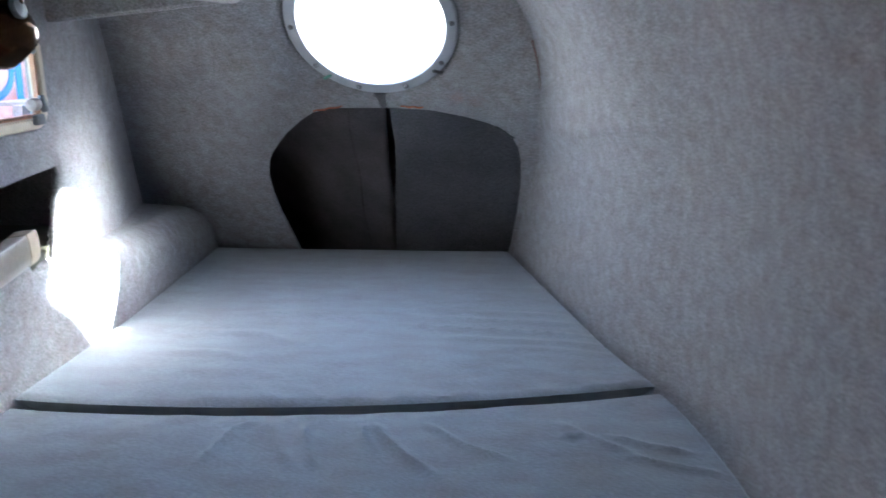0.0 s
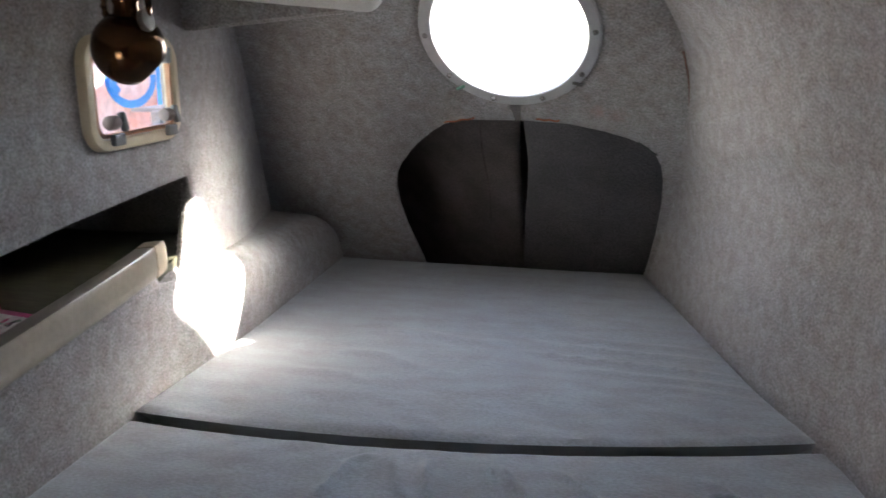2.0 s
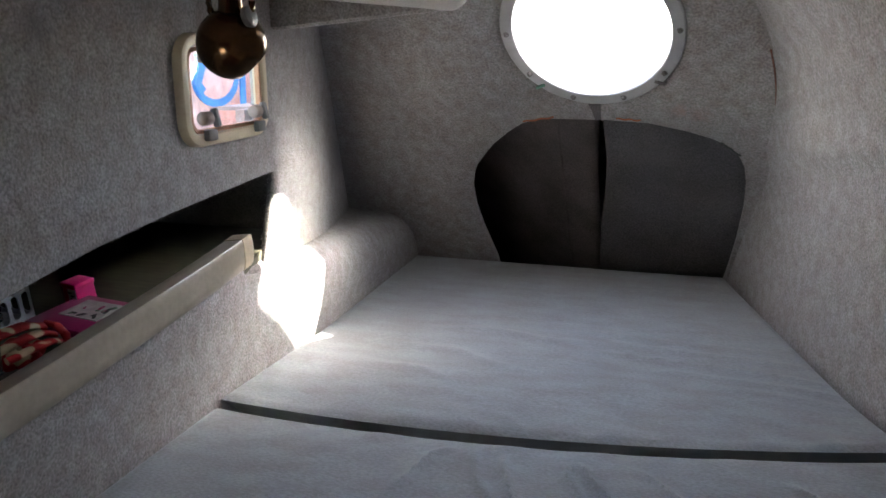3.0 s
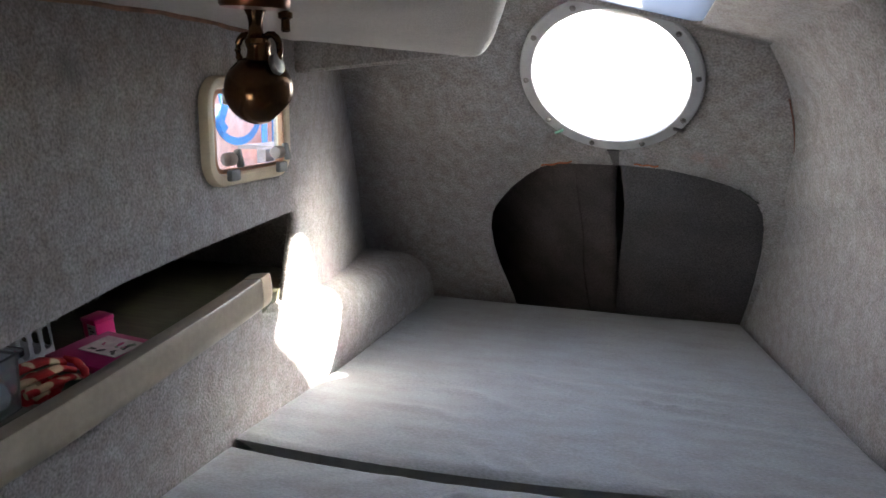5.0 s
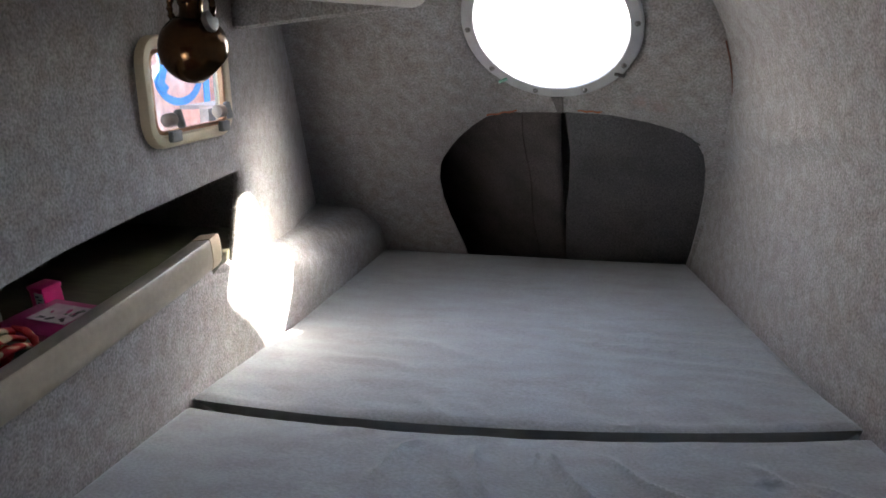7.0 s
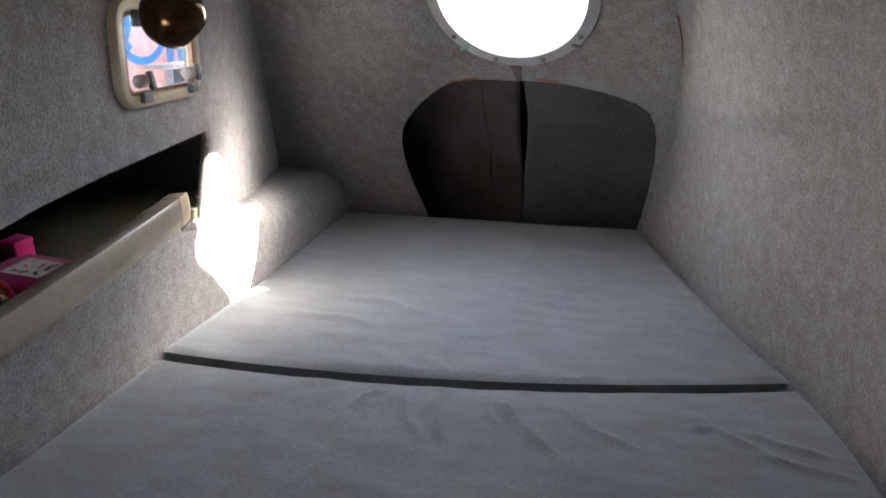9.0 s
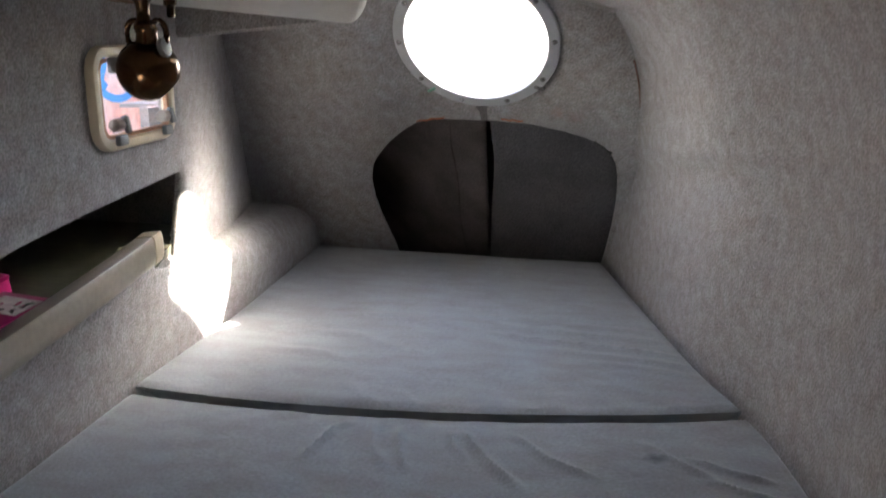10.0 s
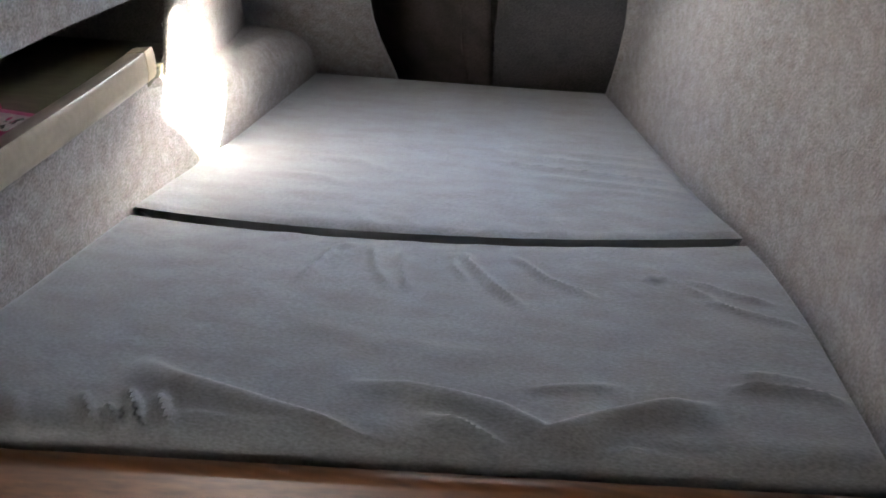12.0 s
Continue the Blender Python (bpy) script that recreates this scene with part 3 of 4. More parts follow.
cushion("mattress_cushion", lambda x: seam_y(x) + 0.020, lambda x: 2.915, aft_relief, VELOUR,
        "grey-blue velour mattress cushion filling the berth's foot", r=0.012, undercut=0.12, front_r=0.007, inset=0.008, gap=0.018)
cushion("mattress_cushion", front_y, lambda x: seam_y(x) - 0.006, front_relief, VELOUR,
        "creased grey-blue velour mattress cushion behind the board", drop=0.006, r=0.014, nu=180, nv=130, inset=0.006, front_r=0.042, gap=0.018, side_r=0.022)
structure("floor_berth", box((2.2, 2.2, 0.03), (0.0, 2.09, -0.121)), PAINT_WHITE, "white moulded base under the cushions", False)


# ---------------------------------------------------------------- board along the berth's front edge
def berth_board():
    ob = thing("berth_board", "varnished brown wooden board along the berth's open edge", "board", (0.1, 1.05, -0.3))
    sec = [(0.0, -0.55), (0.0, -0.048), (-0.004, -0.042), (-0.010, -0.040), (-0.020, -0.040), (-0.026, -0.043), (-0.030, -0.050), (-0.030, -0.55)]
    loops = []
    for k in range(31):
        x = -0.60 + 1.36 * k / 30
        loops.append([(x, front_y(x) - 0.006 + a, b) for a, b in sec])
    under(ob, part("plank", loops_skin(loops, False, True), TEAK))
    return ob


berth_board()


# ---------------------------------------------------------------- outdoors
ground_mat = material("pale_concrete", (0.42, 0.40, 0.37), 0.9, spread=0.2, fine=0.15, scale=0.6, fine_scale=12, bump=0.2)
structure("ground", grid(2, 2, lambda u, v: Vector((-400 + 800 * u, -400 + 800 * v, -1.6))), ground_mat, "pale concrete hardstanding in the sun", False)


def graffiti_wall():
    """Pink rendered wall beside the hull, with sprayed blue lines on it."""
    ob = thing("painted_wall", "pink rendered wall sprayed with blue curved lines outside", "wall", (-1.45, 3.1, -1.6))
    under(ob, part("wall_body", box((0.15, 4.2, 2.8), (-1.525, 3.6, -0.2), 0.01), GRAFFITI_WALL))

    def stroke(points, width, proud):
        bm = bmesh.new()
        face = -1.447 + proud
        rows = []
        for i, (y, z) in enumerate(points):
            a, b = points[max(i - 1, 0)], points[min(i + 1, len(points) - 1)]
            ll = math.hypot(b[0] - a[0], b[1] - a[1])
            ny, nz = -(b[1] - a[1]) / ll * width / 2, (b[0] - a[0]) / ll * width / 2
            rows.append([bm.verts.new((face, y + ny, z + nz)), bm.verts.new((face, y - ny, z - nz)),
                         bm.verts.new((-1.454, y - ny, z - nz)), bm.verts.new((-1.454, y + ny, z + nz))])
        for a, b in zip(rows, rows[1:]):
            for k in range(4):
                bm.faces.new((a[k], a[(k + 1) % 4], b[(k + 1) % 4], b[k]))
        bmesh.ops.recalc_face_normals(bm, faces=bm.faces[:])
        return bm
    arc = [(2.880 + 0.120 * math.cos(radians(a)), 0.578 + 0.088 * math.sin(radians(a))) for a in range(165, 366, 6)]
    for n, (pts, w) in enumerate(((arc, 0.026), ([(3.02, 0.23), (3.04, 0.68)], 0.032), ([(3.09, 0.23), (3.11, 0.68)], 0.035),
                   ([(2.79, 0.66), (2.80, 0.61), (2.775, 0.56), (2.80, 0.53)], 0.034))):
        under(ob, part("stroke", stroke(pts, w, 0.002 * n), BLUE_PAINT, None, "blue sprayed line"))
    return ob


graffiti_wall()


# ---------------------------------------------------------------- shelf in the hull side
def shelf_z(y):
    return 0.226 + 0.13 * (y - 1.75)


def hull_slab(x0, gap, y0, y1, up, thick=0.02, n=24):
    rows = []
    for k in range(n + 1):
        y = y0 + (y1 - y0) * k / n
        x1 = hull_left(y) - gap
        rows.append([(x0, y, up(y)), (x1, y, up(y)), (x1, y, up(y) - thick), (x0, y, up(y) - thick)])
    return loops_skin(rows, False, True)


structure("floor_shelf", hull_slab(-1.08, 0.012, 0.2, 2.03, shelf_z), SHELF_WOOD, "dark olive wooden shelf bottom", False)
# top, back and ends carry the recess's shade in their darkened lining
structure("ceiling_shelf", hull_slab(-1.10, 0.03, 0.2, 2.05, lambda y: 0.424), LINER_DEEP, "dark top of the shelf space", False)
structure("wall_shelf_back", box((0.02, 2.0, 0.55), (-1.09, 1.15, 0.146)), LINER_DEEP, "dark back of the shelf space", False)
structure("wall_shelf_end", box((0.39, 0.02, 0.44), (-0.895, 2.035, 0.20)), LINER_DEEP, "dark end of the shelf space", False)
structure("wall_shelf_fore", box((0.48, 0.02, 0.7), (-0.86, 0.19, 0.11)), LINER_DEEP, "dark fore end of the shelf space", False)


def fringe():
    """Loose pile along the cut carpet edge of the shelf's opening."""
    rnd = random.Random(11)
    bm = bmesh.new()
    edge = SHELF_HOLE[6:19]
    for (y0, z0), (y1, z1) in zip(edge, edge[1:]):
        ll = math.hypot(y1 - y0, z1 - z0)
        for _ in range(int(ll * 1900)):
            t = rnd.random()
            y, z = y0 + (y1 - y0) * t, z0 + (z1 - z0) * t
            p = left_wall(y, z + 0.001) + Vector((rnd.uniform(-0.02, 0.0015), 0, 0))
            ny, nz = -(z1 - z0) / ll, (y1 - y0) / ll
            k = rnd.uniform(0.002, 0.0065)
            tip = p + Vector((rnd.uniform(-0.002, 0.003), ny * k + rnd.uniform(-0.003, 0.003), nz * k + rnd.uniform(-0.002, 0.002)))
            w = Vector((rnd.uniform(-1, 1), rnd.uniform(-1, 1), rnd.uniform(-1, 1))).normalized() * 0.0008
            w2 = w.cross(tip - p).normalized() * 0.0008
            a, b, c, d = (bm.verts.new(q) for q in (p + w, p - w, p + w2, tip))
            bm.faces.new((a, b, d)), bm.faces.new((b, c, d)), bm.faces.new((c, a, d))
    ob = part("carpet_fringe", bm, LINER, None, "", False)
    return tagged(ob, "frayed grey carpet pile along the shelf opening", "carpet", kind="stuff")


fringe()


def lip_top(y):
    return 0.312 + 0.118 * (y - 1.78)


def shelf_lip():
    ob = thing("shelf_lip", "cream moulded rail along the shelf's edge", "rail", (-0.57, 1.2, 0.2))
    sec = [(0.030, -0.060), (0.0335, -0.055), (0.036, -0.04), (0.0345, -0.014), (0.0325, -0.003), (0.0310, -0.0005), (0.0285, 0.0), (-0.008, -0.005), (-0.011, -0.008), (-0.011, -0.060)]
    def run(y0, y1, n, ends):
        loops = []
        for k in range(n + 1):
            y = y0 + (y1 - y0) * k / n
            end = min(1.0, max(0.0, (y - 1.762) / 0.026)) if ends else 0.0
            down = 0.018 * (1 - math.sqrt(max(0, 1 - end * end)))
            grow = 0.0012 if ends else 0.0
            loops.append([(hull_left(y) + a + (grow if a > 0.02 else 0) - (0.010 * end * end if a > 0.02 else 0), y, lip_top(y) + b + (grow if b > -0.03 else 0) - (down if b > -0.03 else 0))
                          for a, b in sec])
        return loops_skin(loops, False, True)
    under(ob, part("rail", run(0.35, 1.735, 50, False), LIP))
    under(ob, part("end_cap", run(1.7355, 1.789, 18, True), FRAME_PLASTIC, None, "pale rounded end cap"))
    return ob


shelf_lip()


# ---------------------------------------------------------------- round window in the aft bulkhead
AFT_TURN = Matrix(((1, 0, 0), (0, -AFT_LEAN / AFT_S, -1 / AFT_S), (0, 1 / AFT_S, -AFT_LEAN / AFT_S))).to_4x4()   # z looks into the cabin


def round_window():
    m = Matrix.Translation(aft(WIN_X, WIN_Z)) @ AFT_TURN
    ob = thing("round_window", "large round bolted window with a grey ring frame", "window", aft(WIN_X, WIN_Z))
    ring = lathe([(WIN_R, -0.045), (WIN_R, 0.008), (WIN_R + 0.003, 0.011), (0.211, 0.010), (0.2145, 0.007), (0.215, 0.0), (0.215, -0.001), (0.197, -0.001), (0.197, -0.045)], 72, m, True)
    ring_ob = part("ring_frame", ring, RING_PAINT)
    under(ob, ring_ob)
    pane = part("pane", lathe([(WIN_R - 0.001, -0.008), (WIN_R - 0.001, -0.004)], 72, m), CRAZED, None, "crazed white-glowing acrylic pane", False)
    under(ob, pane)
    for k in range(10):
        a = radians(36 * k)
        p = m @ Matrix.Translation((0.2005 * math.cos(a), 0.2005 * math.sin(a), 0.009))
        under(ob, part("bolt", lathe([(0.0075, 0.0), (0.0075, 0.002), (0.0052, 0.0025), (0.0052, 0.006), (0.004, 0.0075)], 8, p), STEEL))
    for a, mat, tip, text in ((228, GREEN, 25, "verdigris green clip"), (316, STEEL, 160, "small steel clip")):
        p = m @ Matrix.Translation((0.209 * math.cos(radians(a)), 0.209 * math.sin(radians(a)), 0.012)) @ pose(0, 0, 0, 0, 0, tip)
        under(ob, part("clip", box((0.026, 0.008, 0.007), (0, 0, 0), 0.003, p), mat, None, text))
    return ob


round_window()
# dark stain mark between the window and the locker
strap = thing("strap", "short dark fabric tab under the round window", "strap", aft(-0.075, 0.497))
under(strap, part("tab", loops_skin([[aft(x, z, o) for x, z in ((-0.083, 0.475), (-0.069, 0.475), (-0.066, 0.50), (-0.064, 0.515), (-0.094, 0.515), (-0.088, 0.50))]
                                     for o in (0.0, -0.003)], False, True), LINER_DEEP))


edge_pts = [aft(x, z, -0.0015) for x, z in ((0.346, 0.46), (0.3465, 0.51), (0.3445, 0.555), (0.338, 0.60), (0.328, 0.642))]
structure("trim_bulkhead", tube([p - Vector((0.003, 0.002, 0)) for p in edge_pts], 0.0022, 6), material("red_brown_edge", (0.17, 0.075, 0.05), 0.8, spread=0.3, scale=60), "thin red-brown raw edge of the bulkhead")


def edge_tape(x0, x1, z0, z1, text):
    ob = thing("edge_tape", text, "tape", aft(x0, z0))
    n = 8
    rows = [[aft(x0 + (x1 - x0) * k / n, z0 + (z1 - z0) * k / n + dz + 0.0015 * math.sin(k * 1.7), o) for dz, o in ((0.0, 0.0), (0.0, -0.0015), (0.0035, -0.0015), (0.0035, 0.0))] for k in range(n + 1)]
    under(ob, part("strip", loops_skin(rows, False, True), ORANGE))


edge_tape(-0.275, -0.19, 0.465, 0.478, "frayed orange tape on the locker opening's edge")
edge_tape(-0.03, 0.03, 0.476, 0.472, "frayed orange tape on the locker opening's edge")
hook = thing("hook", "small dark wire hook at the locker opening's edge", "hook", aft(0.255, 0.40))
under(hook, part("wire", tube([aft(0.222, 0.421, -0.003), aft(0.236, 0.412, -0.007), aft(0.246, 0.407, -0.007), aft(0.256, 0.396, -0.006), aft(0.268, 0.386, -0.002)], 0.002), PRINT_DARK))


# ---------------------------------------------------------------- skylight in the deckhead
def skylight():
    ob = thing("skylight", "frosted white acrylic skylight glowing with daylight", "skylight", deck((SKY_U0 + SKY_U1) / 2, (SKY_V0 + SKY_V1) / 2))
    acrylic = bpy.data.materials.new("frosted_acrylic")
    acrylic.use_nodes = True
    nt = acrylic.node_tree
    tr = nt.nodes.new("ShaderNodeBsdfTranslucent")
    tr.inputs[0].default_value = (0.27, 0.275, 0.28, 1)
    nt.links.new(tr.outputs[0], nt.nodes["Material Output"].inputs[0])
    rim = [[deck((SKY_U0 + SKY_U1) / 2 + a, (SKY_V0 + SKY_V1) / 2 + b, up) for a, b in rounded_rect(SKY_U1 - SKY_U0 + g, SKY_V1 - SKY_V0 + g, 0.03)]
           for g, up in ((0.001, 0.012), (0.001, 0.05), (0.06, 0.05), (0.06, 0.032), (0.004, 0.032), (0.004, 0.012))]
    under(ob, part("coaming", loops_skin(rim), PAINT_WHITE))
    under(ob, part("pane", loops_skin([[deck((SKY_U0 + SKY_U1) / 2 + a, (SKY_V0 + SKY_V1) / 2 + b, up) for a, b in rounded_rect(SKY_U1 - SKY_U0 - 0.003, SKY_V1 - SKY_V0 - 0.003, 0.03)]
                                       for up in (0.006, 0.009)], False, True), acrylic, None, "frosted acrylic pane", False))
    return ob


skylight()


# ---------------------------------------------------------------- opening portlight in the hull side
PL_T = Vector((-0.105, 1, 0)).normalized()
PL_N = Vector((1, 0.105, 0)).normalized()
PL = Matrix((( PL_T.x, 0, PL_N.x, -0.612), (PL_T.y, 0, PL_N.y, PORT_Y), (0, 1, 0, PORT_Z), (0, 0, 0, 1)))      # x along the hull, y up, z into the cabin


def portlight():
    ob = thing("portlight", "small cream-framed opening portlight with grey hinges", "window", PL.translation)
    W, H = PORT_W, PORT_H

    def loop(inset, z, r=0.050):
        return [(a, b, z) for a, b in rounded_rect(W - 2 * inset, H - 2 * inset, max(0.012, r - inset), 6)]
    frame_bm = loops_skin([loop(0.0, -0.012), loop(0.0, 0.006), loop(0.003, 0.011), loop(0.009, 0.013), loop(0.018, 0.012), loop(0.021, 0.009), loop(0.023, -0.012), loop(0.010, -0.012)], True, False, PL)
    under(ob, part("outer_frame", frame_bm, FRAME_PLASTIC))
    inner = loops_skin([loop(0.0235, -0.004), loop(0.0235, 0.008), loop(0.031, 0.008), loop(0.031, -0.004)], True, False, PL)
    under(ob, part("sash", inner, material("amber_sash", (0.42, 0.19, 0.085), 0.4, spread=0.2, scale=40), None, "orange-brown sash"))
    pane = part("pane", loops_skin([loop(0.029, 0.0), loop(0.029, 0.004)], False, True, PL), GLASS, None, "clear pane", False)
    pane.visible_shadow = False
    under(ob, pane)
    under(ob, part("seal", loops_skin([[(-W / 2 + 0.05, -H / 2 + 0.026 + b, c - 0.004) for b, c in ((0, 0.008), (0.004, 0.008), (0.004, 0.012), (0, 0.012))],
                                       [(W / 2 - 0.05, -H / 2 + 0.026 + b, c - 0.004) for b, c in ((0, 0.008), (0.004, 0.008), (0.004, 0.012), (0, 0.012))]], False, True, PL), PRINT_DARK))
    for x in (-W / 2 + 0.068, W / 2 - 0.058):
        hinge = part("hinge", box((0.032, 0.020, 0.012), (x, -H / 2 + 0.020, 0.018), 0.003, PL), GREY_PLASTIC)
        under(ob, hinge)
        lug = part("lug", box((0.014, 0.034, 0.012), (x + 0.006, -H / 2 + 0.046, 0.016), 0.004, PL @ pose(0, 0, 0, -12)), GREY_PLASTIC)
        under(hinge, lug)
        knob = part("knob", lathe([(0.004, -0.014), (0.011, -0.012), (0.0125, -0.009), (0.0125, 0.009), (0.011, 0.012), (0.004, 0.013)], 20,
                                  PL @ Matrix.Translation((x - 0.014, -H / 2 + 0.050, 0.018)) @ pose(0, 0, 0, 0, 90, 0)),
                    material("brown_grey_plastic", (0.30, 0.23, 0.19), 0.5, spread=0.2, scale=60))
        under(hinge, knob)
    latch = part("latch", box((0.020, 0.030, 0.018), (-W / 2 + 0.062, H / 2 - 0.036, 0.018), 0.004, PL), GREY_PLASTIC)
    under(ob, latch)
    latch = part("latch", box((0.020, 0.030, 0.018), (W / 2 - 0.060, H / 2 - 0.036, 0.018), 0.004, PL), GREY_PLASTIC)
    under(ob, latch)
    return ob


portlight()


# ---------------------------------------------------------------- brass lamp under the headliner
def cabin_lamp():
    x, y, h = -0.233, 1.240, -0.022
    ob = thing("cabin_lamp", "old brown brass swivel lamp hanging from the headliner", "lamp", (x, y, 0.78))
    tilt = Matrix.Translation((x, y, h + 0.79)) @ pose(0, 0, 0, 0, 3, 0) @ Matrix.Translation((0, 0, -0.79))
    under(ob, part("base_plate", lathe([(0.057, 0.816), (0.057, 0.797), (0.055, 0.794), (0.042, 0.7935)], 40, tilt), COPPER, None, "dull copper base plate"))
    under(ob, part("rose", lathe([(0.041, 0.795), (0.0405, 0.779), (0.038, 0.776), (0.012, 0.774)], 36, tilt), COPPER))
    under(ob, part("stem", lathe([(0.0135, 0.776), (0.0095, 0.768), (0.008, 0.760), (0.0085, 0.750), (0.011, 0.744), (0.013, 0.742), (0.013, 0.737), (0.009, 0.732)], 20,
                                  Matrix.Translation((x, y, h))), BRASS))
    under(ob, part("switch", lathe([(0.004, 0.790), (0.004, 0.774), (0.0085, 0.772), (0.0085, 0.766), (0.005, 0.764), (0.0055, 0.752), (0.004, 0.750)], 14,
                                    Matrix.Translation((x + 0.026, y + 0.022, h))), BRASS))
    c = Vector((x - 0.006, y + 0.010, 0.6625))
    for side in (-1, 1):
        pts = []
        for k in range(14):
            a = radians(-150 + 25 * k) if side > 0 else radians(-30 - 25 * k)
            pts.append(Vector((x + side * 0.017 + 0.012 * math.cos(a), y + 0.004, 0.730 + h + 0.017 * math.sin(a))))
        under(ob, part("swivel_loop", tube(pts, 0.0042, 10), BRASS))
    under(ob, part("swivel_block", lathe([(0.005, -0.024), (0.012, -0.022), (0.015, -0.008), (0.013, 0.004), (0.015, 0.010), (0.010, 0.018), (0.006, 0.022)], 20,
                                          Matrix.Translation((x, y + 0.004, 0.726 + h))), BRASS))
    axis = Matrix.Translation(c) @ Vector((-0.42, -0.42, 0.62)).to_track_quat("Z", "Y").to_matrix().to_4x4()
    prof = [(0.010, 0.0390)] + [(0.0402 * math.sin(radians(a)), 0.0402 * math.cos(radians(a))) for a in range(18, 150, 6)]
    inner = [(r - 0.0018, z) for r, z in reversed(prof)]
    shade = part("shade", lathe(prof + inner, 48, axis, True), BRASS, None, "polished brown brass globe shade")
    under(ob, shade)
    under(shade, part("bulb", lathe([(0.006, 0.034), (0.012, 0.026), (0.020, 0.010), (0.024, -0.006), (0.025, -0.014), (0.020, -0.023), (0.012, -0.028), (0.004, -0.030)], 28, axis),
                      material("dark_reflector_bulb", (0.06, 0.035, 0.02), 0.15, spread=0.2, scale=60), None, "unlit dark bulb"))
    under(ob, part("thumb_screw", lathe([(0.004, -0.008), (0.0115, -0.004), (0.0125, 0.0), (0.0115, 0.003), (0.004, 0.004)], 24,
                                        Matrix.Translation(c + Vector((0.033, -0.010, 0.029))) @ pose(0, 0, 0, 76, 0, 92)), STEEL, None, "worn steel thumb screw"))
    return ob


cabin_lamp()


# ---------------------------------------------------------------- things on the shelf
def on_shelf(x, y, turn=0):
    return pose(x, y, shelf_z(y) + 0.001, math.degrees(math.atan(0.13)), 0, turn)


def toy_box():
    m = on_shelf(-0.846, 1.585, -12)
    ob = thing("toy_box", "small bright pink plastic box with a white label", "box", m.translation)
    under(ob, part("body", box((0.044, 0.040, 0.033), (0, 0, 0.0165), 0.003, m), PINK))
    under(ob, part("lid", box((0.047, 0.043, 0.010), (0, 0, 0.037), 0.003, m), PINK))
    tag_ob = part("label_sticker", box((0.024, 0.001, 0.026), (0.008, -0.0208, 0.018), 0, m), PAPER, None, "white printed sticker", False)
    under(ob, tag_ob)
    for dx, dz, w in ((0.004, 0.024, 0.010), (0.010, 0.018, 0.012), (0.006, 0.012, 0.008)):
        under(tag_ob, part("print_bar", box((w, 0.0006, 0.0022), (dx, -0.0216, dz), 0, m), PRINT_DARK, None, "", False))
    return ob


def picture_book():
    m = on_shelf(-0.775, 1.515, -8)
    ob = thing("picture_book", "flat pink picture book with a pale printed panel", "book", m.translation)
    under(ob, part("cover", box((0.150, 0.125, 0.014), (0, 0, 0.007), 0.002, m), PINK_CARD))
    panel = part("picture", box((0.098, 0.066, 0.0012), (0.012, 0.012, 0.0146), 0, m), PAPER, None, "pale printed picture panel", False)
    under(ob, panel)
    rnd = random.Random(4)
    for k in range(14):
        dx, dy = rnd.uniform(-0.04, 0.04), rnd.uniform(-0.026, 0.026)
        r = rnd.uniform(0.003, 0.007)
        blot = lathe([(r, 0), (r * 0.9, 0.0006)], 9, m @ Matrix.Translation((0.012 + dx, 0.012 + dy, 0.0152)) @ pose(0, 0, 0, 0, 0, k * 40) @ Matrix.Diagonal((1.5, 0.7, 1, 1)))
        under(panel, part("print_blot", blot, (PRINT_DARK, PRINT_GREEN, PRINT_DARK, PINK_CARD)[k % 4], None, "", False))
    return ob


def patterned_cloth():
    """Red cloth with cream patches."""
    m = material("red_patterned_cloth", (0.40, 0.010, 0.012), 0.75, spread=0.3, fine=0.15, scale=26, fine_scale=300, bump=0.2)
    nt = m.node_tree
    p = nt.nodes["Principled BSDF"]
    geo = nt.nodes.new("ShaderNodeNewGeometry")
    n = nt.nodes.new("ShaderNodeTexNoise")
    n.inputs["Scale"].default_value, n.inputs["Detail"].default_value = 34, 0.5
    nt.links.new(geo.outputs["Position"], n.inputs["Vector"])
    r = nt.nodes.new("ShaderNodeMapRange")
    r.inputs["From Min"].default_value, r.inputs["From Max"].default_value = 0.56, 0.61
    nt.links.new(n.outputs["Fac"], r.inputs["Value"])
    mix = nt.nodes.new("ShaderNodeMix")
    mix.data_type = "RGBA"
    mix.inputs[7].default_value = (0.58, 0.44, 0.28, 1)
    nt.links.new(p.inputs["Base Color"].links[0].from_socket, mix.inputs[6])
    nt.links.new(r.outputs[0], mix.inputs[0])
    nt.links.new(mix.outputs[2], p.inputs["Base Color"])
    return m


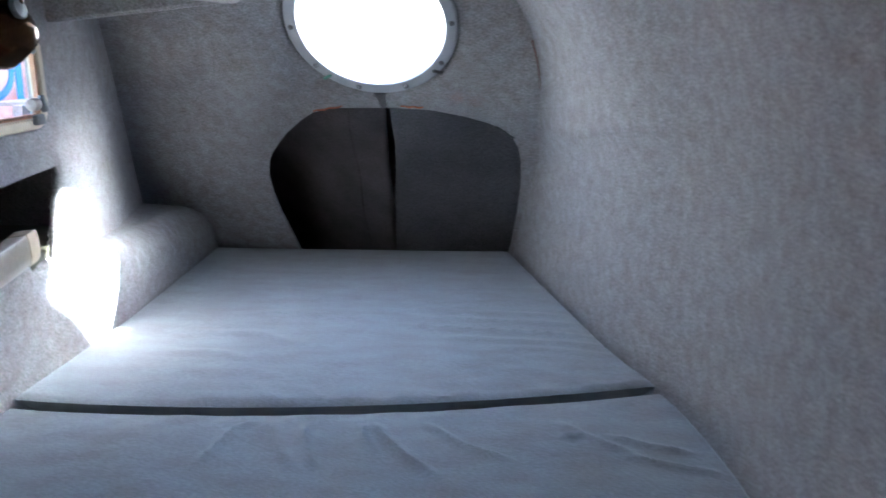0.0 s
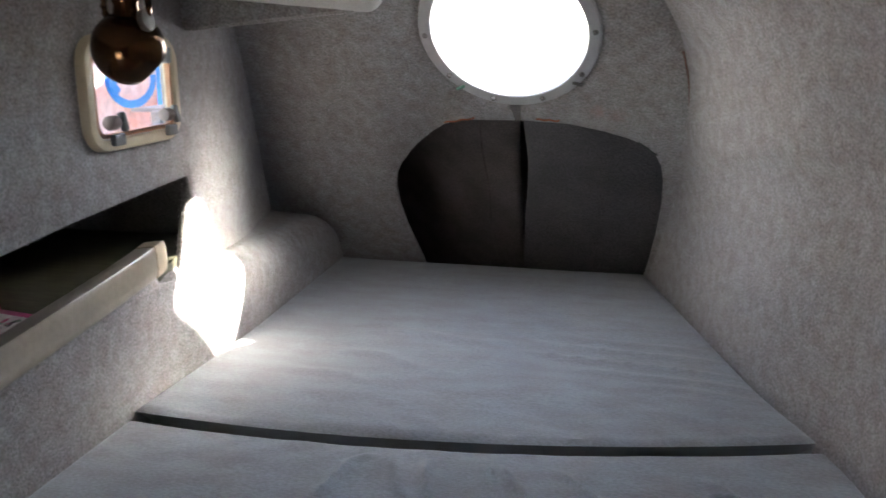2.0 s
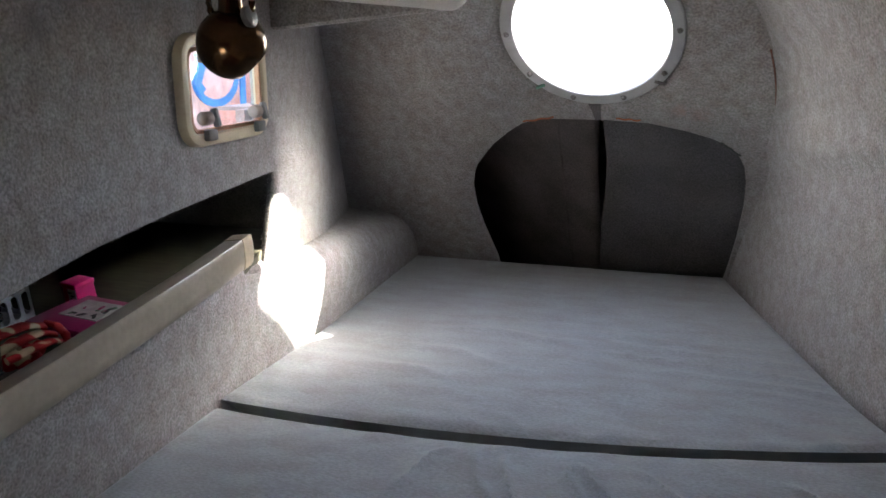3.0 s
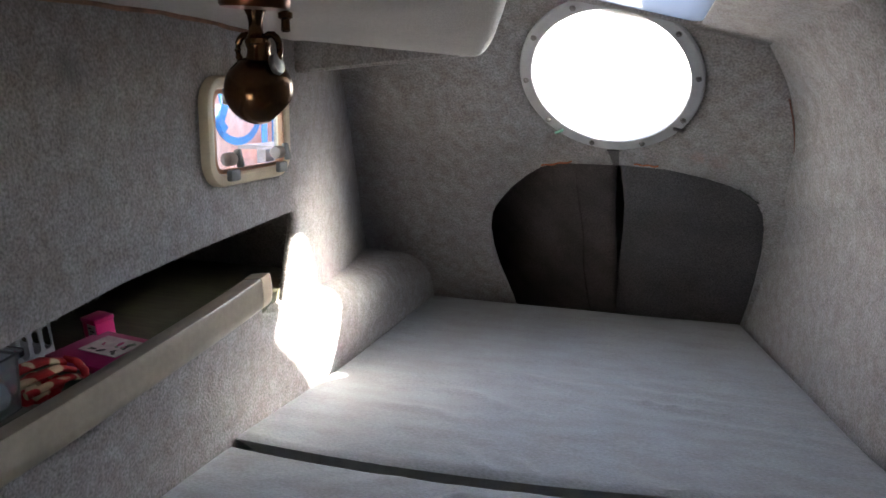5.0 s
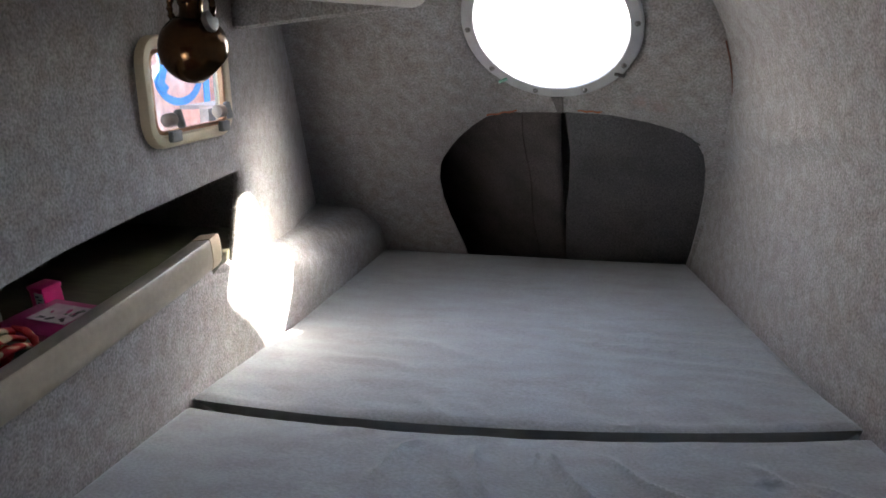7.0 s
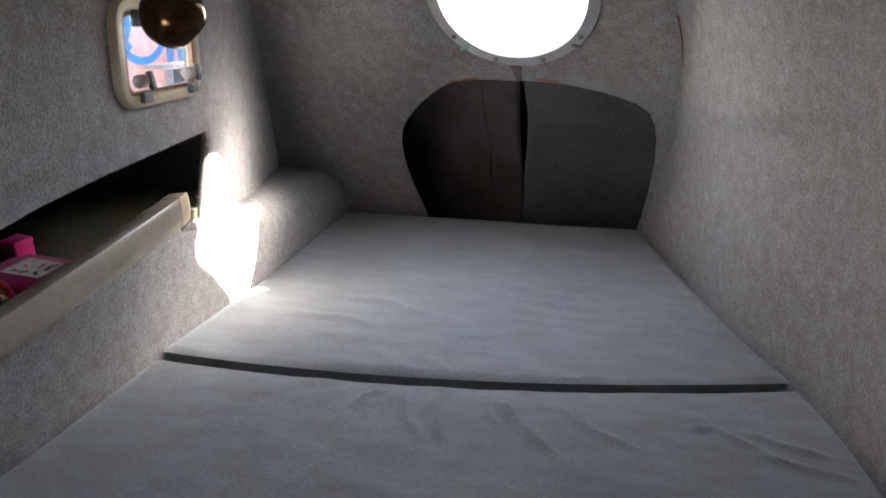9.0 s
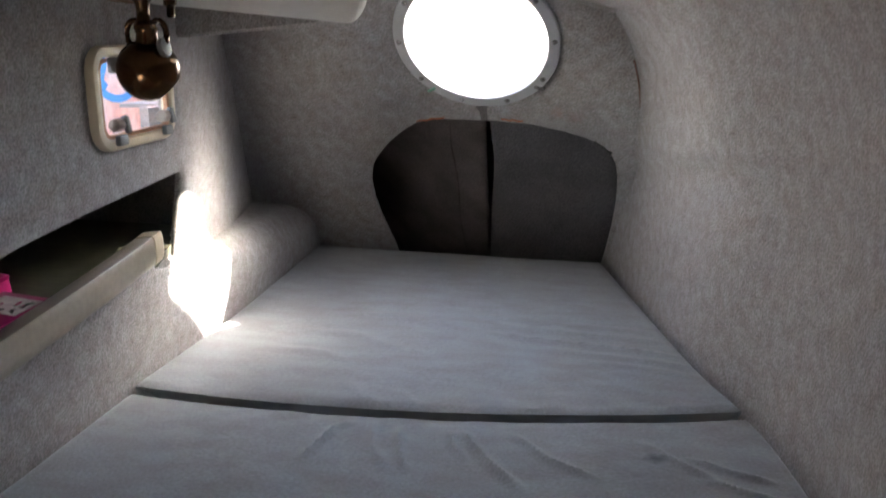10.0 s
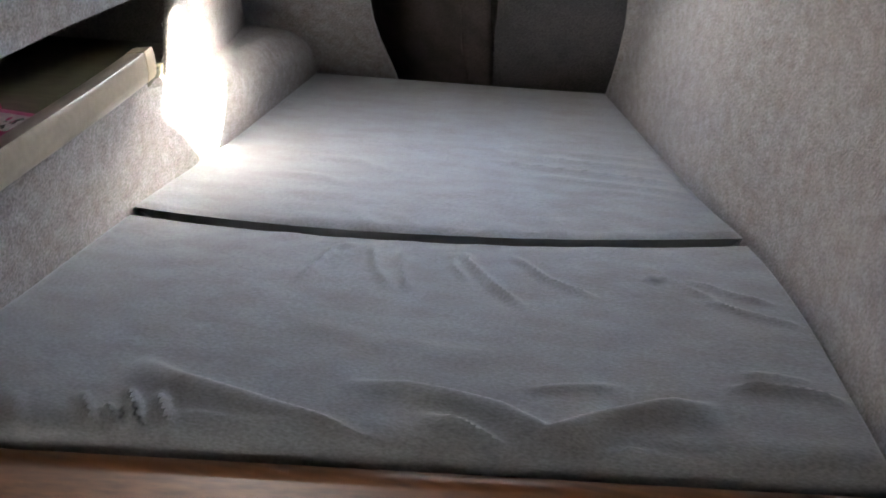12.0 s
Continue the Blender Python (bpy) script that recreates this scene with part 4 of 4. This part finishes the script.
def crumpled_cloth():
    m = on_shelf(-0.770, 1.366, 15) @ Matrix.Diagonal((0.85, 0.85, 0.85, 1))
    red = patterned_cloth()
    ob = thing("cloth_bag", "crumpled red and cream patterned cloth bag", "bag", m.translation)

    def heap(u, v):
        a, b = 2 * math.pi * u, v * math.pi / 2
        r = math.cos(b) ** 0.7
        p = Vector((0.050 * r * math.cos(a), 0.062 * r * math.sin(a), 0.030 * math.sin(b) ** 0.8))
        k = 0.026 * abs(noise.noise(p * 26 + Vector((3, 1, 2)))) - 0.012
        return p + Vector((math.cos(a), math.sin(a), 0.7)) * k
    bm = grid(72, 24, heap)
    bmesh.ops.remove_doubles(bm, verts=bm.verts[:], dist=0.0004)
    for v in bm.verts:
        v.co.z = max(0.0, v.co.z)
    bm.transform(m)
    bmesh.ops.recalc_face_normals(bm, faces=bm.faces[:])
    under(ob, part("cloth", bm, red))

    def pleat(pts, wide, lift):
        """A flattened fold of cloth along a bent line."""
        def f(u, v):
            k = u * (len(pts) - 1)
            i = min(int(k), len(pts) - 2)
            p = Vector(pts[i]).lerp(Vector(pts[i + 1]), k - i)
            way = (Vector(pts[i + 1]) - Vector(pts[i])).normalized()
            side = way.cross(Vector((0, 0, 1))).normalized()
            a = 2 * math.pi * v
            w = wide * (0.75 + 0.25 * math.sin(math.pi * u)) * (1 + 0.25 * noise.noise((u * 5, a, lift * 90)))
            return p + side * w * math.cos(a) + Vector((0, 0, 1)) * lift * math.sin(a)
        bm = grid(22, 14, f)
        bmesh.ops.remove_doubles(bm, verts=bm.verts[:], dist=0.0002)
        bm.transform(m)
        bmesh.ops.recalc_face_normals(bm, faces=bm.faces[:])
        under(ob, part("pleat", bm, red))
    pleat([(-0.055, -0.055, 0.030), (-0.03, -0.01, 0.050), (0.0, 0.03, 0.052), (0.02, 0.065, 0.036)], 0.019, 0.008)
    pleat([(-0.01, -0.06, 0.034), (0.02, -0.01, 0.044), (0.035, 0.03, 0.040), (0.04, 0.06, 0.022)], 0.015, 0.007)
    pleat([(0.02, -0.065, 0.026), (0.045, -0.02, 0.030), (0.055, 0.02, 0.026), (0.055, 0.05, 0.012)], 0.013, 0.007)
    pleat([(0.018, 0.072, 0.040), (0.040, 0.075, 0.034), (0.058, 0.070, 0.018), (0.066, 0.060, 0.006)], 0.009, 0.006)
    return ob


def basket():
    m = on_shelf(-0.950, 1.362, 3)
    ob = thing("basket", "grey-white plastic basket with slotted sides", "basket", m.translation)
    L, W, H = 0.28, 0.16, 0.132
    under(ob, part("bottom", box((W, L, 0.004), (0, 0, 0.002), 0, m), GRID_PLASTIC, None, "", False))
    for s, text in ((1, "long"), (-1, "long")):
        slots = []
        n = 11
        for i in range(n):
            for z0, z1 in ((0.012, 0.054), (0.064, 0.106)):
                yc = -L / 2 + (i + 0.5) * L / n
                slots.append([(yc + a, (z0 + z1) / 2 + b) for a, b in rounded_rect(L / n - 0.008, z1 - z0, 0.007, 3)])
        bm = sheet([(-L / 2, 0), (L / 2, 0), (L / 2, H), (-L / 2, H)], slots, lambda u, v: Vector((s * W / 2, u, v)))
        side = part("side", facing(bm, (s, 0, 0)), GRID_PLASTIC, None, "", False)
        side.matrix_basis = m
        thicken(side, 0.003)
        under(ob, side)
    for s in (1, -1):
        slots = []
        for i in range(6):
            for z0, z1 in ((0.012, 0.054), (0.064, 0.106)):
                xc = -W / 2 + (i + 0.5) * W / 6
                slots.append([(xc + a, (z0 + z1) / 2 + b) for a, b in rounded_rect(W / 6 - 0.008, z1 - z0, 0.007, 3)])
        bm = sheet([(-W / 2, 0), (W / 2, 0), (W / 2, H), (-W / 2, H)], slots, lambda u, v: Vector((u, s * L / 2, v)))
        end = part("end", facing(bm, (0, s, 0)), GRID_PLASTIC, None, "", False)
        end.matrix_basis = m
        thicken(end, 0.003)
        under(ob, end)
    rim = loops_skin([[(a, b, z) for a, b in rounded_rect(W + g, L + g, 0.006, 3)] for g, z in ((0.0, H - 0.004), (0.012, H - 0.002), (0.012, H + 0.003), (0.0, H + 0.003))], True, False, m)
    under(ob, part("rim", rim, GRID_PLASTIC))
    return ob


def clear_box():
    m = on_shelf(-0.80, 1.258, 4)
    ob = thing("storage_box", "clear plastic storage box with small things inside", "box", m.translation)
    W, L, H = 0.13, 0.15, 0.095

    def ring(g, z):
        return [(a, b, z) for a, b in rounded_rect(W + g, L + g, 0.018, 5)]
    under(ob, part("shell", loops_skin([ring(-0.02, 0.0), ring(-0.008, H - 0.01), ring(0.006, H - 0.008), ring(0.006, H), ring(-0.010, H), ring(-0.013, H - 0.01), ring(-0.024, 0.003)], False, True, m),
                   CLEAR_PLASTIC))
    for dx, dy, s, mat in ((-0.02, -0.02, 0.032, PINK), (0.02, 0.03, 0.030, GRID_PLASTIC), (0.02, -0.03, 0.034, BLUE_PAINT), (-0.02, 0.035, 0.028, PAPER)):
        under(ob, part("content", lathe([(s * 0.4, 0.0), (s * 0.85, s * 0.2), (s, s * 0.6), (s * 0.8, s * 1.2), (s * 0.3, s * 1.5)], 16, m @ Matrix.Translation((dx, dy, 0.005))), mat))
    under(ob, part("handle", box((0.008, 0.030, 0.028), (W / 2 + 0.006, -0.055, H - 0.030), 0.003, m), TEAL, None, "teal clip handle"))
    return ob


toy_box(), picture_book(), crumpled_cloth(), basket(), clear_box()
